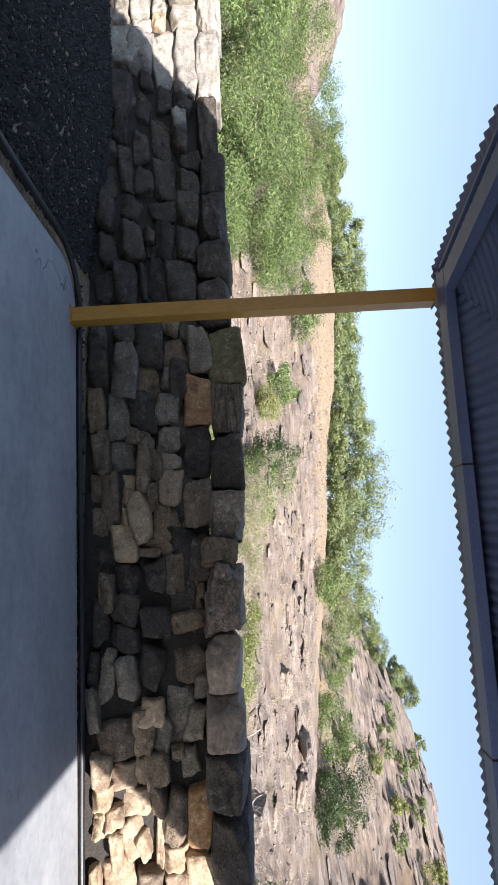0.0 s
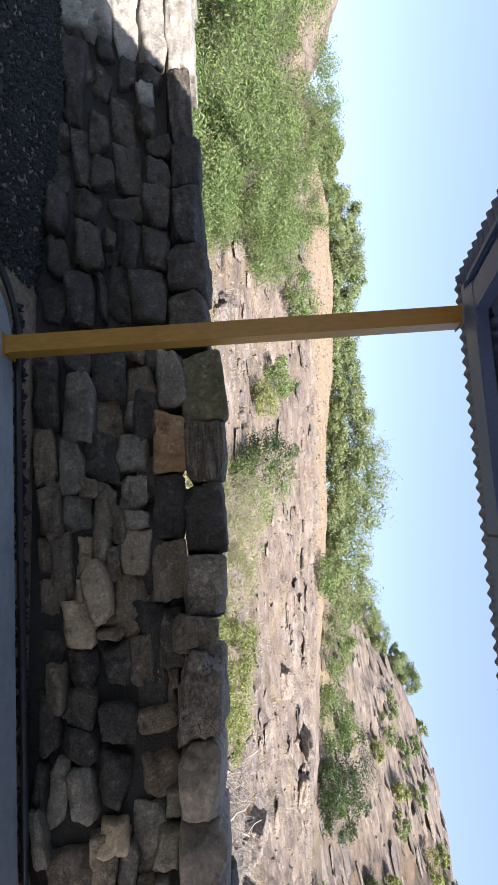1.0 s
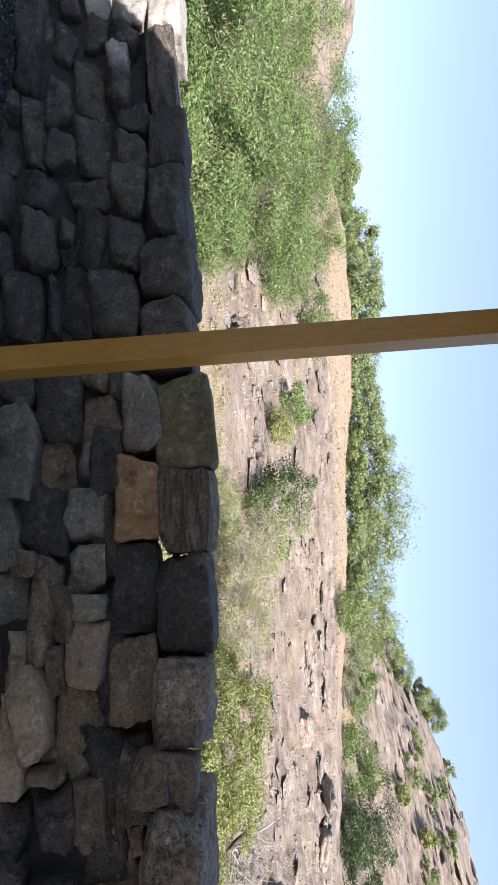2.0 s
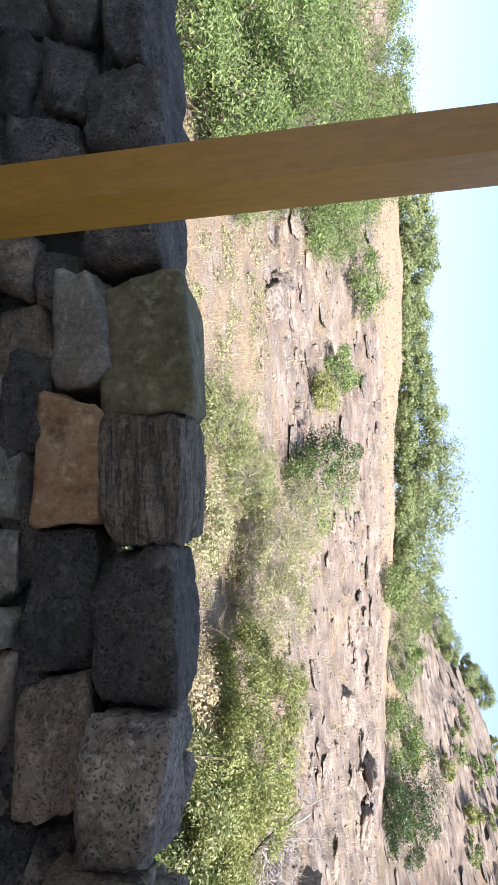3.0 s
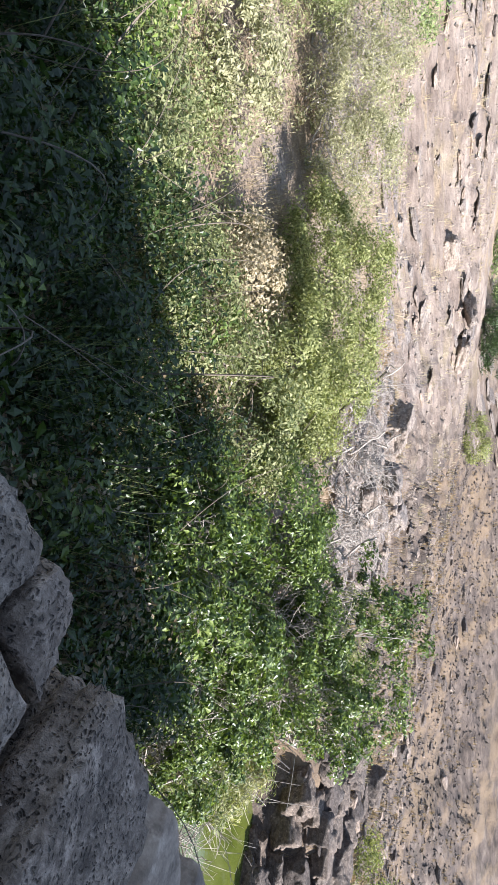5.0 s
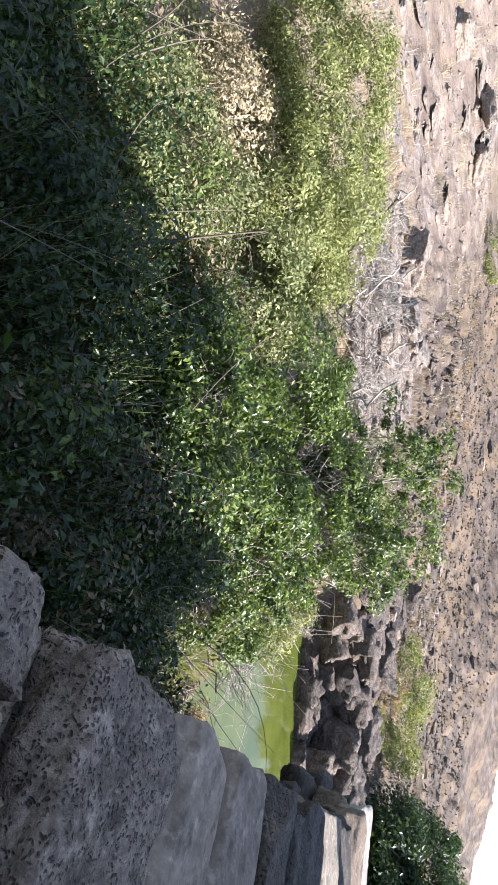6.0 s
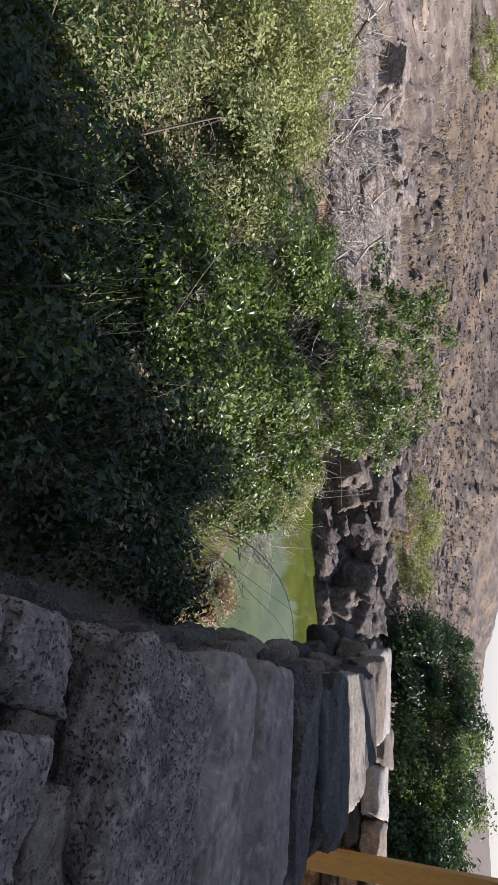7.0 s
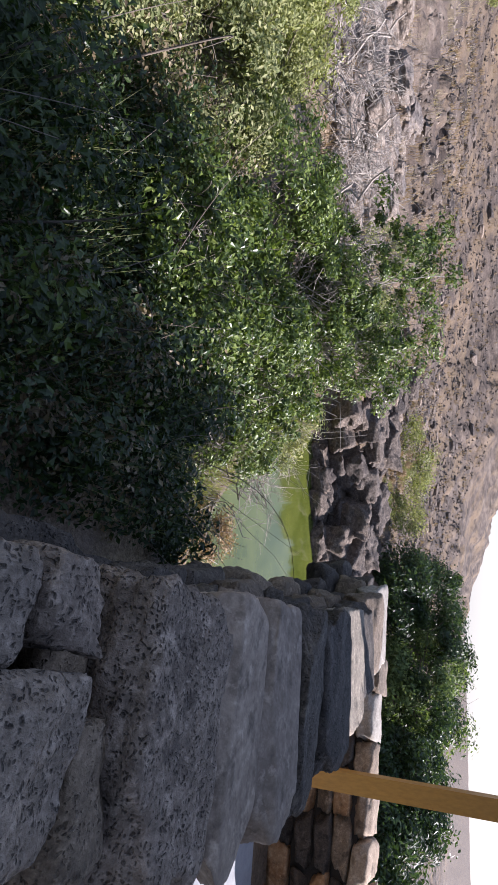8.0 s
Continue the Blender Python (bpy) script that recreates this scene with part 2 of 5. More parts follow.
def concrete_mat():
    m, nt, b, pos = base_mat("floor_concrete", 0.55)
    n1 = noise_tex(nt, pos, 1.4, 7.0, 0.65)
    n2 = noise_tex(nt, pos, 16.0, 6.0, 0.7)
    n3 = noise_tex(nt, scaled(nt, pos, (1, 2.5, 1)), 3.3, 5.0, 0.7)
    col = ramp(nt, n1, [(0.3, (0.2, 0.22, 0.25)), (0.55, (0.325, 0.345, 0.37)), (0.75, (0.45, 0.46, 0.46))])
    col = mixc(nt, ramp(nt, n3, [(0.3, (0.55, 0.55, 0.55)), (0.42, (0, 0, 0))]), col, (0.19, 0.195, 0.205))
    col = mixc(nt, 0.25, col, ramp(nt, n2, [(0.3, (0.13, 0.13, 0.13)), (0.7, (0.5, 0.5, 0.48))]))
    # hairline cracks
    v = nt.nodes.new("ShaderNodeTexVoronoi")
    v.feature = "DISTANCE_TO_EDGE"
    v.inputs["Scale"].default_value = 0.55
    warp = nt.nodes.new("ShaderNodeVectorMath")
    warp.operation = "ADD"
    wob = nt.nodes.new("ShaderNodeTexNoise")
    wob.inputs["Scale"].default_value = 5.0
    nt.links.new(pos, wob.inputs["Vector"])
    sc = nt.nodes.new("ShaderNodeVectorMath")
    sc.operation = "SCALE"
    sc.inputs["Scale"].default_value = 0.3
    nt.links.new(wob.outputs["Color"], sc.inputs[0])
    nt.links.new(pos, warp.inputs[0])
    nt.links.new(sc.outputs[0], warp.inputs[1])
    nt.links.new(warp.outputs[0], v.inputs["Vector"])
    line = ramp(nt, v.outputs["Distance"], [(0.0, (0, 0, 0)), (0.004, (1, 1, 1))])
    line = mixc(nt, ramp(nt, noise_tex(nt, pos, 0.7, 2.0), [(0.52, (1, 1, 1)), (0.58, (0, 0, 0))]), line, (1.0, 1.0, 1.0))
    col = mixc(nt, line, (0.07, 0.07, 0.07), col)
    nt.links.new(col, b.inputs["Base Color"])
    nt.links.new(ramp(nt, n1, [(0.3, (0.42,) * 3), (0.7, (0.68,) * 3)]), b.inputs["Roughness"])
    bump(nt, b, math_node(nt, "ADD", n2, n1), 0.003, 0.6)
    return m


M_GROUND = ground_mat()
M_FLOOR = concrete_mat()
M_GRAVEL = plain_mat("gravel_dark", (0.008, 0.008, 0.009), (0.038, 0.037, 0.036), 9.0, 0.85, 0, 0.01)
M_EARTH = plain_mat("earth_dark", (0.04, 0.036, 0.03), (0.12, 0.1, 0.08), 14.0, 0.95, 0, 0.01)
M_CORE = plain_mat("wall_rubble", (0.015, 0.013, 0.011), (0.05, 0.042, 0.035), 12.0, 0.95, 0, 0.02)
M_OCHRE = plain_mat("ochre_paint", (0.34, 0.165, 0.022), (0.45, 0.23, 0.035), 3.0, 0.42, 0, 0.001, (1, 1, 0.3))
M_BLUE = plain_mat("blue_grey_paint", (0.14, 0.2, 0.38), (0.2, 0.27, 0.46), 4.0, 0.45, 0.2, 0.001)
M_GREYPAINT = plain_mat("grey_paint", (0.3, 0.31, 0.31), (0.4, 0.41, 0.41), 4.0, 0.5, 0.1, 0.001)
M_SHEET = plain_mat("roof_sheet_paint", (0.16, 0.21, 0.36), (0.24, 0.29, 0.44), 5.0, 0.5, 0.2, 0.001)
M_RUBBER = plain_mat("black_hose", (0.012, 0.012, 0.013), (0.035, 0.035, 0.036), 20.0, 0.4, 0, 0.0005)
M_PLASTER = plain_mat("plaster_cream", (0.5, 0.45, 0.36), (0.64, 0.59, 0.5), 2.5, 0.8, 0, 0.002)
M_BARK = plain_mat("bark", (0.07, 0.055, 0.042), (0.2, 0.165, 0.13), 22.0, 0.9, 0, 0.006, (1, 1, 0.3))
M_DEADWOOD = plain_mat("dead_wood", (0.16, 0.14, 0.12), (0.42, 0.38, 0.33), 26.0, 0.85, 0, 0.004, (1, 1, 0.3))
M_ROCK = stone_mat("outcrop_rock", (0.065, 0.052, 0.043), (0.185, 0.15, 0.124), (0.335, 0.292, 0.252), 0.2, 3.0, 0.3, 12.0, 0.03)
M_ROCK_BROWN = stone_mat("slope_rock", (0.1, 0.074, 0.058), (0.225, 0.172, 0.135), (0.34, 0.28, 0.225), 0.1, 3.0, 0.3, 12.0, 0.03)
M_ROCK_DARK = stone_mat("bank_rock", (0.028, 0.022, 0.018), (0.095, 0.073, 0.058), (0.21, 0.172, 0.14), 0.2, 2.0, 0.3, 12.0, 0.04)
L_ACACIA = leaf_mat("leaf_acacia", (0.038, 0.064, 0.02), (0.12, 0.175, 0.056), (0.265, 0.325, 0.125), 0.6)
# pale greens: the haze of distance is mixed into this leaf colour
L_RIDGE = leaf_mat("leaf_ridge_hazed", (0.085, 0.11, 0.045), (0.18, 0.22, 0.095), (0.3, 0.34, 0.17))
L_DARK = leaf_mat("leaf_dark", (0.012, 0.026, 0.008), (0.032, 0.06, 0.018), (0.075, 0.12, 0.04))
L_BROAD = leaf_mat("leaf_broad", (0.016, 0.03, 0.006), (0.066, 0.108, 0.018), (0.2, 0.255, 0.06), 0.38, 0.28)
L_YELLOW = leaf_mat("leaf_yellow_green", (0.075, 0.09, 0.025), (0.2, 0.225, 0.07), (0.38, 0.38, 0.17), 0.6)
L_PALE = leaf_mat("leaf_pale", (0.12, 0.12, 0.06), (0.27, 0.265, 0.145), (0.44, 0.42, 0.26), 0.7)
L_WEED = leaf_mat("leaf_weed", (0.07, 0.095, 0.032), (0.18, 0.205, 0.08), (0.37, 0.37, 0.19), 0.65)
L_STRAW = leaf_mat("dry_grass", (0.17, 0.13, 0.07), (0.34, 0.28, 0.17), (0.48, 0.41, 0.28), 0.7, 0.25)
L_ORANGE = leaf_mat("dry_grass_orange", (0.12, 0.076, 0.036), (0.225, 0.15, 0.078), (0.33, 0.245, 0.14), 0.75, 0.25)
M_TRUNK_DEAD = plain_mat("dead_trunk", (0.035, 0.028, 0.023), (0.1, 0.082, 0.066), 22.0, 0.9, 0, 0.006)
# greens taken down near black: the wall's deep shade is put into the leaf colour
L_SHADE = leaf_mat("leaf_creeper_shade_dark", (0.006, 0.015, 0.004), (0.019, 0.041, 0.008), (0.055, 0.092, 0.021), 0.42)
L_WITHER = leaf_mat("leaf_withered", (0.05, 0.036, 0.018), (0.14, 0.105, 0.055), (0.32, 0.26, 0.16), 0.5, 0.25)
L_LITTER = leaf_mat("leaf_litter", (0.12, 0.07, 0.03), (0.3, 0.2, 0.1), (0.5, 0.38, 0.22), 0.7, 0.15)


def water_mat():
    m, nt, b, pos = base_mat("pond_water", 0.08)
    n = noise_tex(nt, pos, 0.8, 4.0)
    nt.links.new(ramp(nt, n, [(0.35, (0.06, 0.078, 0.012)), (0.65, (0.105, 0.122, 0.024))]), b.inputs["Base Color"])
    bump(nt, b, noise_tex(nt, pos, 9.0, 2.0), 0.004, 0.4)
    return m


M_WATER = water_mat()


# ---------- mesh helpers ----------
def mesh_np(name, verts, quads, mat, smooth=False, tris=False):
    k = 3 if tris else 4
    verts = np.asarray(verts, dtype=np.float32).reshape(-1, 3)
    quads = np.asarray(quads, dtype=np.int32).reshape(-1, k)
    me = bpy.data.meshes.new(name)
    me.vertices.add(len(verts))
    me.vertices.foreach_set("co", verts.ravel())
    me.loops.add(len(quads) * k)
    me.loops.foreach_set("vertex_index", quads.ravel())
    me.polygons.add(len(quads))
    me.polygons.foreach_set("loop_start", np.arange(0, len(quads) * k, k, dtype=np.int32))
    me.polygons.foreach_set("loop_total", np.full(len(quads), k, dtype=np.int32))
    me.polygons.foreach_set("use_smooth", np.full(len(quads), smooth, dtype=bool))
    me.update(calc_edges=True)
    me.materials.append(mat)
    return me


def part(name, data, parent, label=""):
    """Links mesh data (a mesh, or a bmesh with its material set by the caller) as one object under a thing."""
    ob = new(name, data)
    ob.parent = parent
    return tagged(ob, label)


def bm_mesh(name, bm, mat, smooth=False):
    me = bpy.data.meshes.new(name)
    bm.normal_update()
    for f in bm.faces:
        f.smooth = smooth
    bm.to_mesh(me)
    bm.free()
    me.materials.append(mat)
    return me


def box_bm(a, b, bevel=0.004):
    bm = bmesh.new()
    bmesh.ops.create_cube(bm, size=1)
    for v in bm.verts:
        v.co = Vector([(a[i] + b[i]) / 2 + v.co[i] * (b[i] - a[i]) for i in range(3)])
    if bevel:
        bmesh.ops.bevel(bm, geom=bm.edges[:], offset=bevel, segments=2, affect="EDGES")
        bmesh.ops.recalc_face_normals(bm, faces=bm.faces[:])
    return bm


def tube(points, r0, r1, sides=6):
    """Verts and quads of a tapered tube along points."""
    pts = np.asarray(points, dtype=float)
    n = len(pts)
    tang = np.gradient(pts, axis=0)
    tang /= np.linalg.norm(tang, axis=1)[:, None] + 1e-9
    ref = np.array([0.3, 0.2, 1.0]) if abs(tang[0][2]) < 0.8 else np.array([1.0, 0.2, 0.0])
    u = np.cross(tang, ref)
    u /= np.linalg.norm(u, axis=1)[:, None] + 1e-9
    w = np.cross(tang, u)
    rad = np.linspace(r0, r1, n)
    ang = np.linspace(0, 2 * math.pi, sides, endpoint=False)
    v = pts[:, None, :] + rad[:, None, None] * (np.cos(ang)[None, :, None] * u[:, None, :] + np.sin(ang)[None, :, None] * w[:, None, :])
    idx = np.arange(n * sides).reshape(n, sides)
    nxt = np.roll(idx, -1, axis=1)
    q = np.stack([idx[:-1], nxt[:-1], nxt[1:], idx[1:]], axis=-1).reshape(-1, 4)
    return v.reshape(-1, 3), q


def join_tubes(tubes):
    vs, qs, off = [], [], 0
    for v, q in tubes:
        vs.append(v)
        qs.append(q + off)
        off += len(v)
    return np.concatenate(vs), np.concatenate(qs)


def leaves(centres, length, width, up=0.5, fold=0.25, out=None, oval=False):
    """Folded leaves at the centres: diamonds, or pointed ovals of two quads; out turns them away from their clump."""
    n = len(centres)
    nor = rng.normal(size=(n, 3))
    if out is not None:
        nor = nor * 0.55 + out
    else:
        nor[:, 2] = np.abs(nor[:, 2])
    nor[:, 2] += up
    nor /= np.linalg.norm(nor, axis=1)[:, None]
    d = rng.normal(size=(n, 3)) - (0, 0, 0.3)
    d -= (d * nor).sum(1)[:, None] * nor
    d /= np.linalg.norm(d, axis=1)[:, None]
    s = np.cross(nor, d)
    k = rng.uniform(0.6, 1.35, n)[:, None]
    le, wi = length * k / 2, width * k / 2
    if oval:
        droop = nor * le * 0.25
        v = np.stack([centres - d * le - droop, centres - d * le * 0.25 + s * wi + nor * wi * fold, centres - d * le * 0.25, centres - d * le * 0.25 - s * wi + nor * wi * fold,
                      centres + d * le - droop], axis=1)
        i = np.arange(n)[:, None] * 5
        q = np.concatenate([i + [0, 1, 4, 2], i + [0, 2, 4, 3]], axis=1).reshape(-1, 4)
        return v.reshape(-1, 3), q
    v = np.stack([centres - d * le, centres + s * wi + nor * wi * fold, centres + d * le, centres - s * wi + nor * wi * fold], axis=1)
    q = np.arange(n * 4).reshape(n, 4)
    return v.reshape(-1, 3), q


def blades(base, height, width, lean=0.35):
    """Grass blades as narrow bent quads."""
    n = len(base)
    a = rng.uniform(0, 2 * math.pi, n)
    side = np.stack([np.cos(a), np.sin(a), np.zeros(n)], 1)
    b = rng.uniform(0, 2 * math.pi, n)
    tip = np.stack([np.cos(b) * lean, np.sin(b) * lean, np.ones(n)], 1) * (height * rng.uniform(0.5, 1.3, n))[:, None]
    w = side * width
    v = np.stack([base - w, base + w, base + tip + w * 0.25, base + tip - w * 0.25], 1)
    return v.reshape(-1, 3), np.arange(n * 4).reshape(n, 4)


# ---------- ground ----------
CX, CY = -0.6, 2.3
R_TAB = [0, 3.2, 4.3, 7.0, 9.7, 12.2, 17.7, 20.7, 24.0, 28.0, 32.0, 36.0, 45.0]
Z_TAB = [-0.5, -0.45, -0.5, -0.56, -0.28, 0.05, 0.9, 1.7, 2.8, 3.9, 4.78, 5.35, 5.5]
S_AZ = [-180, -60, -44, -36, -30, -13, 0, 15, 25, 40, 60, 180]
S_VAL = [0.8, 0.78, 0.8, 0.97, 1.12, 1.15, 1.0, 0.74, 0.58, 0.34, 0.1, 0.0]
D_AZ = [-180, 35, 50, 60, 70, 76, 90, 110, 140, 180]
D_VAL = [0, 0, -0.5, -1.3, -2.3, -2.9, -3.3, -3.6, -1.5, 0]
K_AZ = [-180, -70, -46, -42, -39, -36, -30, 0, 8, 12, 17, 25, 35, 50, 65, 70, 74, 77.5, 84, 95, 120, 180]
K_VAL = [6, 11, 12.0, 11.2, 9.4, 8.2, 7.5, 7.5, 12.5, 15.5, 17.8, 20.0, 19, 15.0, 12.0, 9.5, 6.0, 3.0, 0.0, -3.2, -4, 0]
WATER_Z = -3.0


def fbm(x, y, z=0.0, o=5):
    return noise.fractal(Vector((x, y, z)), 1.0, 2.0, o)


def smooth(a, b, t):
    t = min(1.0, max(0.0, (t - a) / (b - a)))
    return t * t * (3 - 2 * t)


def wall_face(x, z):
    """The inner face of the dry stone wall."""
    if x < 1.5:
        return 4.135 - 0.09 * x + 0.2 * z
    return 4.0 + 0.07 * (x - 1.5) + 0.2 * z


def wall_out(x):
    """The outer top edge of the wall."""
    if x < 0:
        return 4.62 - 0.14 * x if x > -2 else 4.9 - 0.09 * (x + 2)
    return 4.61 + 0.01 * x + 0.05 * max(0.0, x - 2.0) ** 2.0


def height(x, y):
    dx, dy = x - CX, y - CY
    r = math.hypot(dx, dy)
    az = math.degrees(math.atan2(dx, dy))
    yard = -0.04
    if x < -1.7:
        yard += 0.16 * smooth(-1.7, -3.2, x) * smooth(2.0, 4.2, y)
    z = float(np.interp(r, R_TAB, Z_TAB))
    if z > 0:
        z *= float(np.interp(az, S_AZ, S_VAL))
    z += float(np.interp(az, D_AZ, D_VAL)) * smooth(3.8, 9.0, r)
    ridge = float(np.interp(az, K_AZ, K_VAL))
    z += (ridge - z) * smooth(44, 82, r)
    z -= 0.02 * max(0.0, r - 95)
    z -= 0.035 * max(0.0, r - 60) * smooth(80, 92, az) * (1 - smooth(125, 135, az))
    z = max(z, -45.0)
    z -= 1.25 * math.exp(-(((x - 5.6) / 1.9) ** 2 + ((y - 6.3) / 1.5) ** 2))
    # hollow of the pond
    e = math.hypot((x - 12.6) / 4.4, (y - 6.4) / 5.2)
    z += (-3.9 - z) * (1 - smooth(0.72, 1.12, e))
    # ledges and lumps, larger with distance
    if r > 5.5:
        k = smooth(5.5, 14, r)
        n1 = fbm(x * 0.11, y * 0.16, 3.0, 6)
        n2 = fbm(x * 0.45, y * 0.9, 9.0, 5)
        z += k * (0.45 * n1 + 0.14 * n2) + smooth(55, 85, r) * (1.3 + 1.0 * (az < -34)) * fbm(x * 0.06, y * 0.06, 41.0, 6)
        band = smooth(14, 19, r) * (1 - smooth(28, 33, r)) + 1.0 * smooth(50, 58, r) * (1 - smooth(84, 95, r)) * smooth(8, 14, az)
        band += 0.9 * smooth(10, 14, r) * smooth(26, 36, az) * (1 - smooth(19, 24, r)) + 0.12 * smooth(16, 18, r) * smooth(52, 62, az) * (1 - smooth(60, 70, r))
        band = min(1.0, band)
        if band > 0:
            size = 1.0 if r < 45 else 3.0
            u, w = x / size, y / size
            warp = fbm(u * 0.3, w * 0.3, 17.0, 3)
            ridge_n = 1 - abs(fbm(u * 0.35 + warp, w * 1.1 + 0.6 * warp + z * 0.9 / size, 5.0, 5))
            chunk = fbm(u * 1.6, w * 2.6, 31.0, 4)
            far = 0.45 if r > 45 else 1.0
            z += band * size * far * (0.42 * (ridge_n - 0.75) + 0.08 * chunk) * (0.6 + 0.8 * max(0.0, n1 + 0.3))
            step = 0.62 * size
            q = (z + 0.9 * n1 + 0.5 * warp) / step
            f = q - math.floor(q)
            z += band * step * (0.4 if r > 45 else 0.38) * (smooth(0.35, 0.75, f) - f) * min(1.0, max(0.0, 0.6 + 1.4 * n2))
    else:
        z += 0.05 * fbm(x * 1.3, y * 1.3, 1.0, 4)
    inside = y < (wall_face(x, 0.3) + 0.25) and x < 4.75 and r < 40
    if inside or az > 128 or az < -92:
        return yard
    if az < -80 or az > 118:
        w = smooth(-80, -92, az) if az < 0 else smooth(118, 128, az)
        return z + (yard - z) * w
    return z


def build_ground():
    rr = np.concatenate([np.linspace(0.4, 6.0, 46)[:-1], np.geomspace(6.0, 110, 250)[:-1], np.geomspace(110, 1600, 16)])
    aa = np.radians(np.concatenate([np.linspace(-180, -60, 36)[:-1], np.linspace(-60, 122, 640)[:-1], np.linspace(122, 180, 20)[:-1]]))
    n, k = len(rr), len(aa)
    v = np.zeros((n, k, 3))
    for i, r in enumerate(rr):
        for j, a in enumerate(aa):
            x, y = CX + r * math.sin(a), CY + r * math.cos(a)
            v[i, j] = x, y, height(x, y)
    idx = np.arange(n * k).reshape(n, k)
    nxt = np.roll(idx, -1, axis=1)
    q = np.stack([idx[:-1], idx[1:], nxt[1:], nxt[:-1]], axis=-1).reshape(-1, 4)
    ob = new("ground", mesh_np("ground", v.reshape(-1, 3), q, M_GROUND, True))
    return tagged(ob, "dry sandy ground rising to ledges of grey rock", "ground", kind="structure")


build_ground()

# pond
bm = bmesh.new()
ring = [bm.verts.new((12.6 + 5.4 * math.cos(a), 6.4 + 6.2 * math.sin(a), WATER_Z)) for a in np.linspace(0, 2 * math.pi, 48, endpoint=False)]
bm.faces.new(ring)
tagged(new("water", bm_mesh("water", bm, M_WATER)), "still murky green pond water below the wall", "water", kind="structure")


# ---------- veranda ----------
def slab():
    pts = [(3.95, -2.6), (3.95, 3.94), (-1.28, 3.94)]
    for a in np.linspace(90, 180, 9)[1:]:
        pts.append((-1.28 + 0.34 * math.cos(radians(a)), 3.60 + 0.34 * math.sin(radians(a))))
    pts += [(-1.64, 2.6), (-1.66, -2.6)]
    bm = bmesh.new()
    top = bm.faces.new([bm.verts.new((x, y, 0.0)) for x, y in pts])
    ext = bmesh.ops.extrude_face_region(bm, geom=[top])
    for g in ext["geom"]:
        if isinstance(g, bmesh.types.BMVert):
            g.co.z = -0.14
    bmesh.ops.recalc_face_normals(bm, faces=bm.faces[:])
    edges = [e for e in bm.edges if all(abs(v.co.z) < 1e-4 for v in e.verts)]
    bmesh.ops.bevel(bm, geom=edges, offset=0.012, segments=2, affect="EDGES")
    return tagged(new("floor", bm_mesh("floor", bm, M_FLOOR)), "smooth grey concrete veranda floor with stains and cracks", "floor", kind="structure")


slab()

# hose lying along the edge of the floor
path = [(4.6, 3.99, -0.005)] + [(x, 3.985 + 0.012 * math.sin(x * 2.1), -0.004) for x in np.linspace(4.2, -1.2, 40)]
for a in np.linspace(95, 175, 10):
    path.append((-1.29 + 0.42 * math.cos(radians(a)), 3.57 + 0.42 * math.sin(radians(a)), 0.0))
path += [(-1.73, 3.2, 0.0), (-1.76, 2.6, 0.0), (-1.74, 1.6, 0.0), (-1.8, 0.0, 0.0)]
hv, hq = tube([(x, y + 0.012, z + 0.008) for x, y, z in path], 0.019, 0.019, 8)
tagged(new("hose", mesh_np("hose", hv, hq, M_RUBBER, True)), "black plastic water pipe along the concrete floor edge", "hose")


def post(x, y, label):
    root = tagged(new("veranda_post"), label, "post", "veranda posts")
    root.location = (x, y, 0)
    part("column", bm_mesh("column", box_bm((-0.045, -0.06, 0.0), (0.045, 0.06, 2.34), 0.0), M_OCHRE), root)
    part("base_plate", bm_mesh("base_plate", box_bm((-0.06, -0.075, 0.0), (0.06, 0.075, 0.008), 0.002), M_OCHRE), root)
    part("top_plate", bm_mesh("top_plate", box_bm((-0.055, -0.07, 2.34), (0.055, 0.07, 2.348), 0.002), M_GREYPAINT), root)
    return root


post(-1.27, 3.88, "square steel post painted ochre yellow under the roof corner")
post(3.52, 3.63, "square steel post painted ochre yellow beside the end wall")

# hip roof of corrugated sheet with level eaves
X0, X1, Y1, Y0, EAVE, PITCH = -1.5, 3.75, 3.96, -8.0, 2.375, 0.23
SPLAY = 0.24  # the left eave runs outwards towards the house


def slope(name, origin, along, inward, length, parent, splay=0.0):
    """One sheet of the hip roof: waves run up the slope, the hips cut it off."""
    step, wave, amp = 0.0095, 0.066, 0.009
    us = np.arange(0, length + 1e-6, step)
    verts, quads = [], []
    o, a, w = Vector(origin), Vector(along), Vector(inward)
    half = (X1 - X0) / 2
    rows = 4
    for u in us:
        vmax = min(u, length - u, half) + 0.02
        for t in np.linspace(0, 1, rows):
            d = vmax * t
            z = EAVE + PITCH * d + amp * math.sin(2 * math.pi * u / wave)
            q = o + a * u + w * d
            verts.append((q.x - splay * (length - u) * (1 - t) if length - u < 3.0 else q.x - splay * 3.0 * (1 - t), q.y, z))
    n = len(us)
    for i in range(n - 1):
        for j in range(rows - 1):
            quads.append((i * rows + j, (i + 1) * rows + j, (i + 1) * rows + j + 1, i * rows + j + 1))
    me = mesh_np(name, verts, quads, M_SHEET, True)
    ob = part(name, me, parent)
    sol = ob.modifiers.new("thickness", "SOLIDIFY")
    sol.thickness = 0.002
    return ob


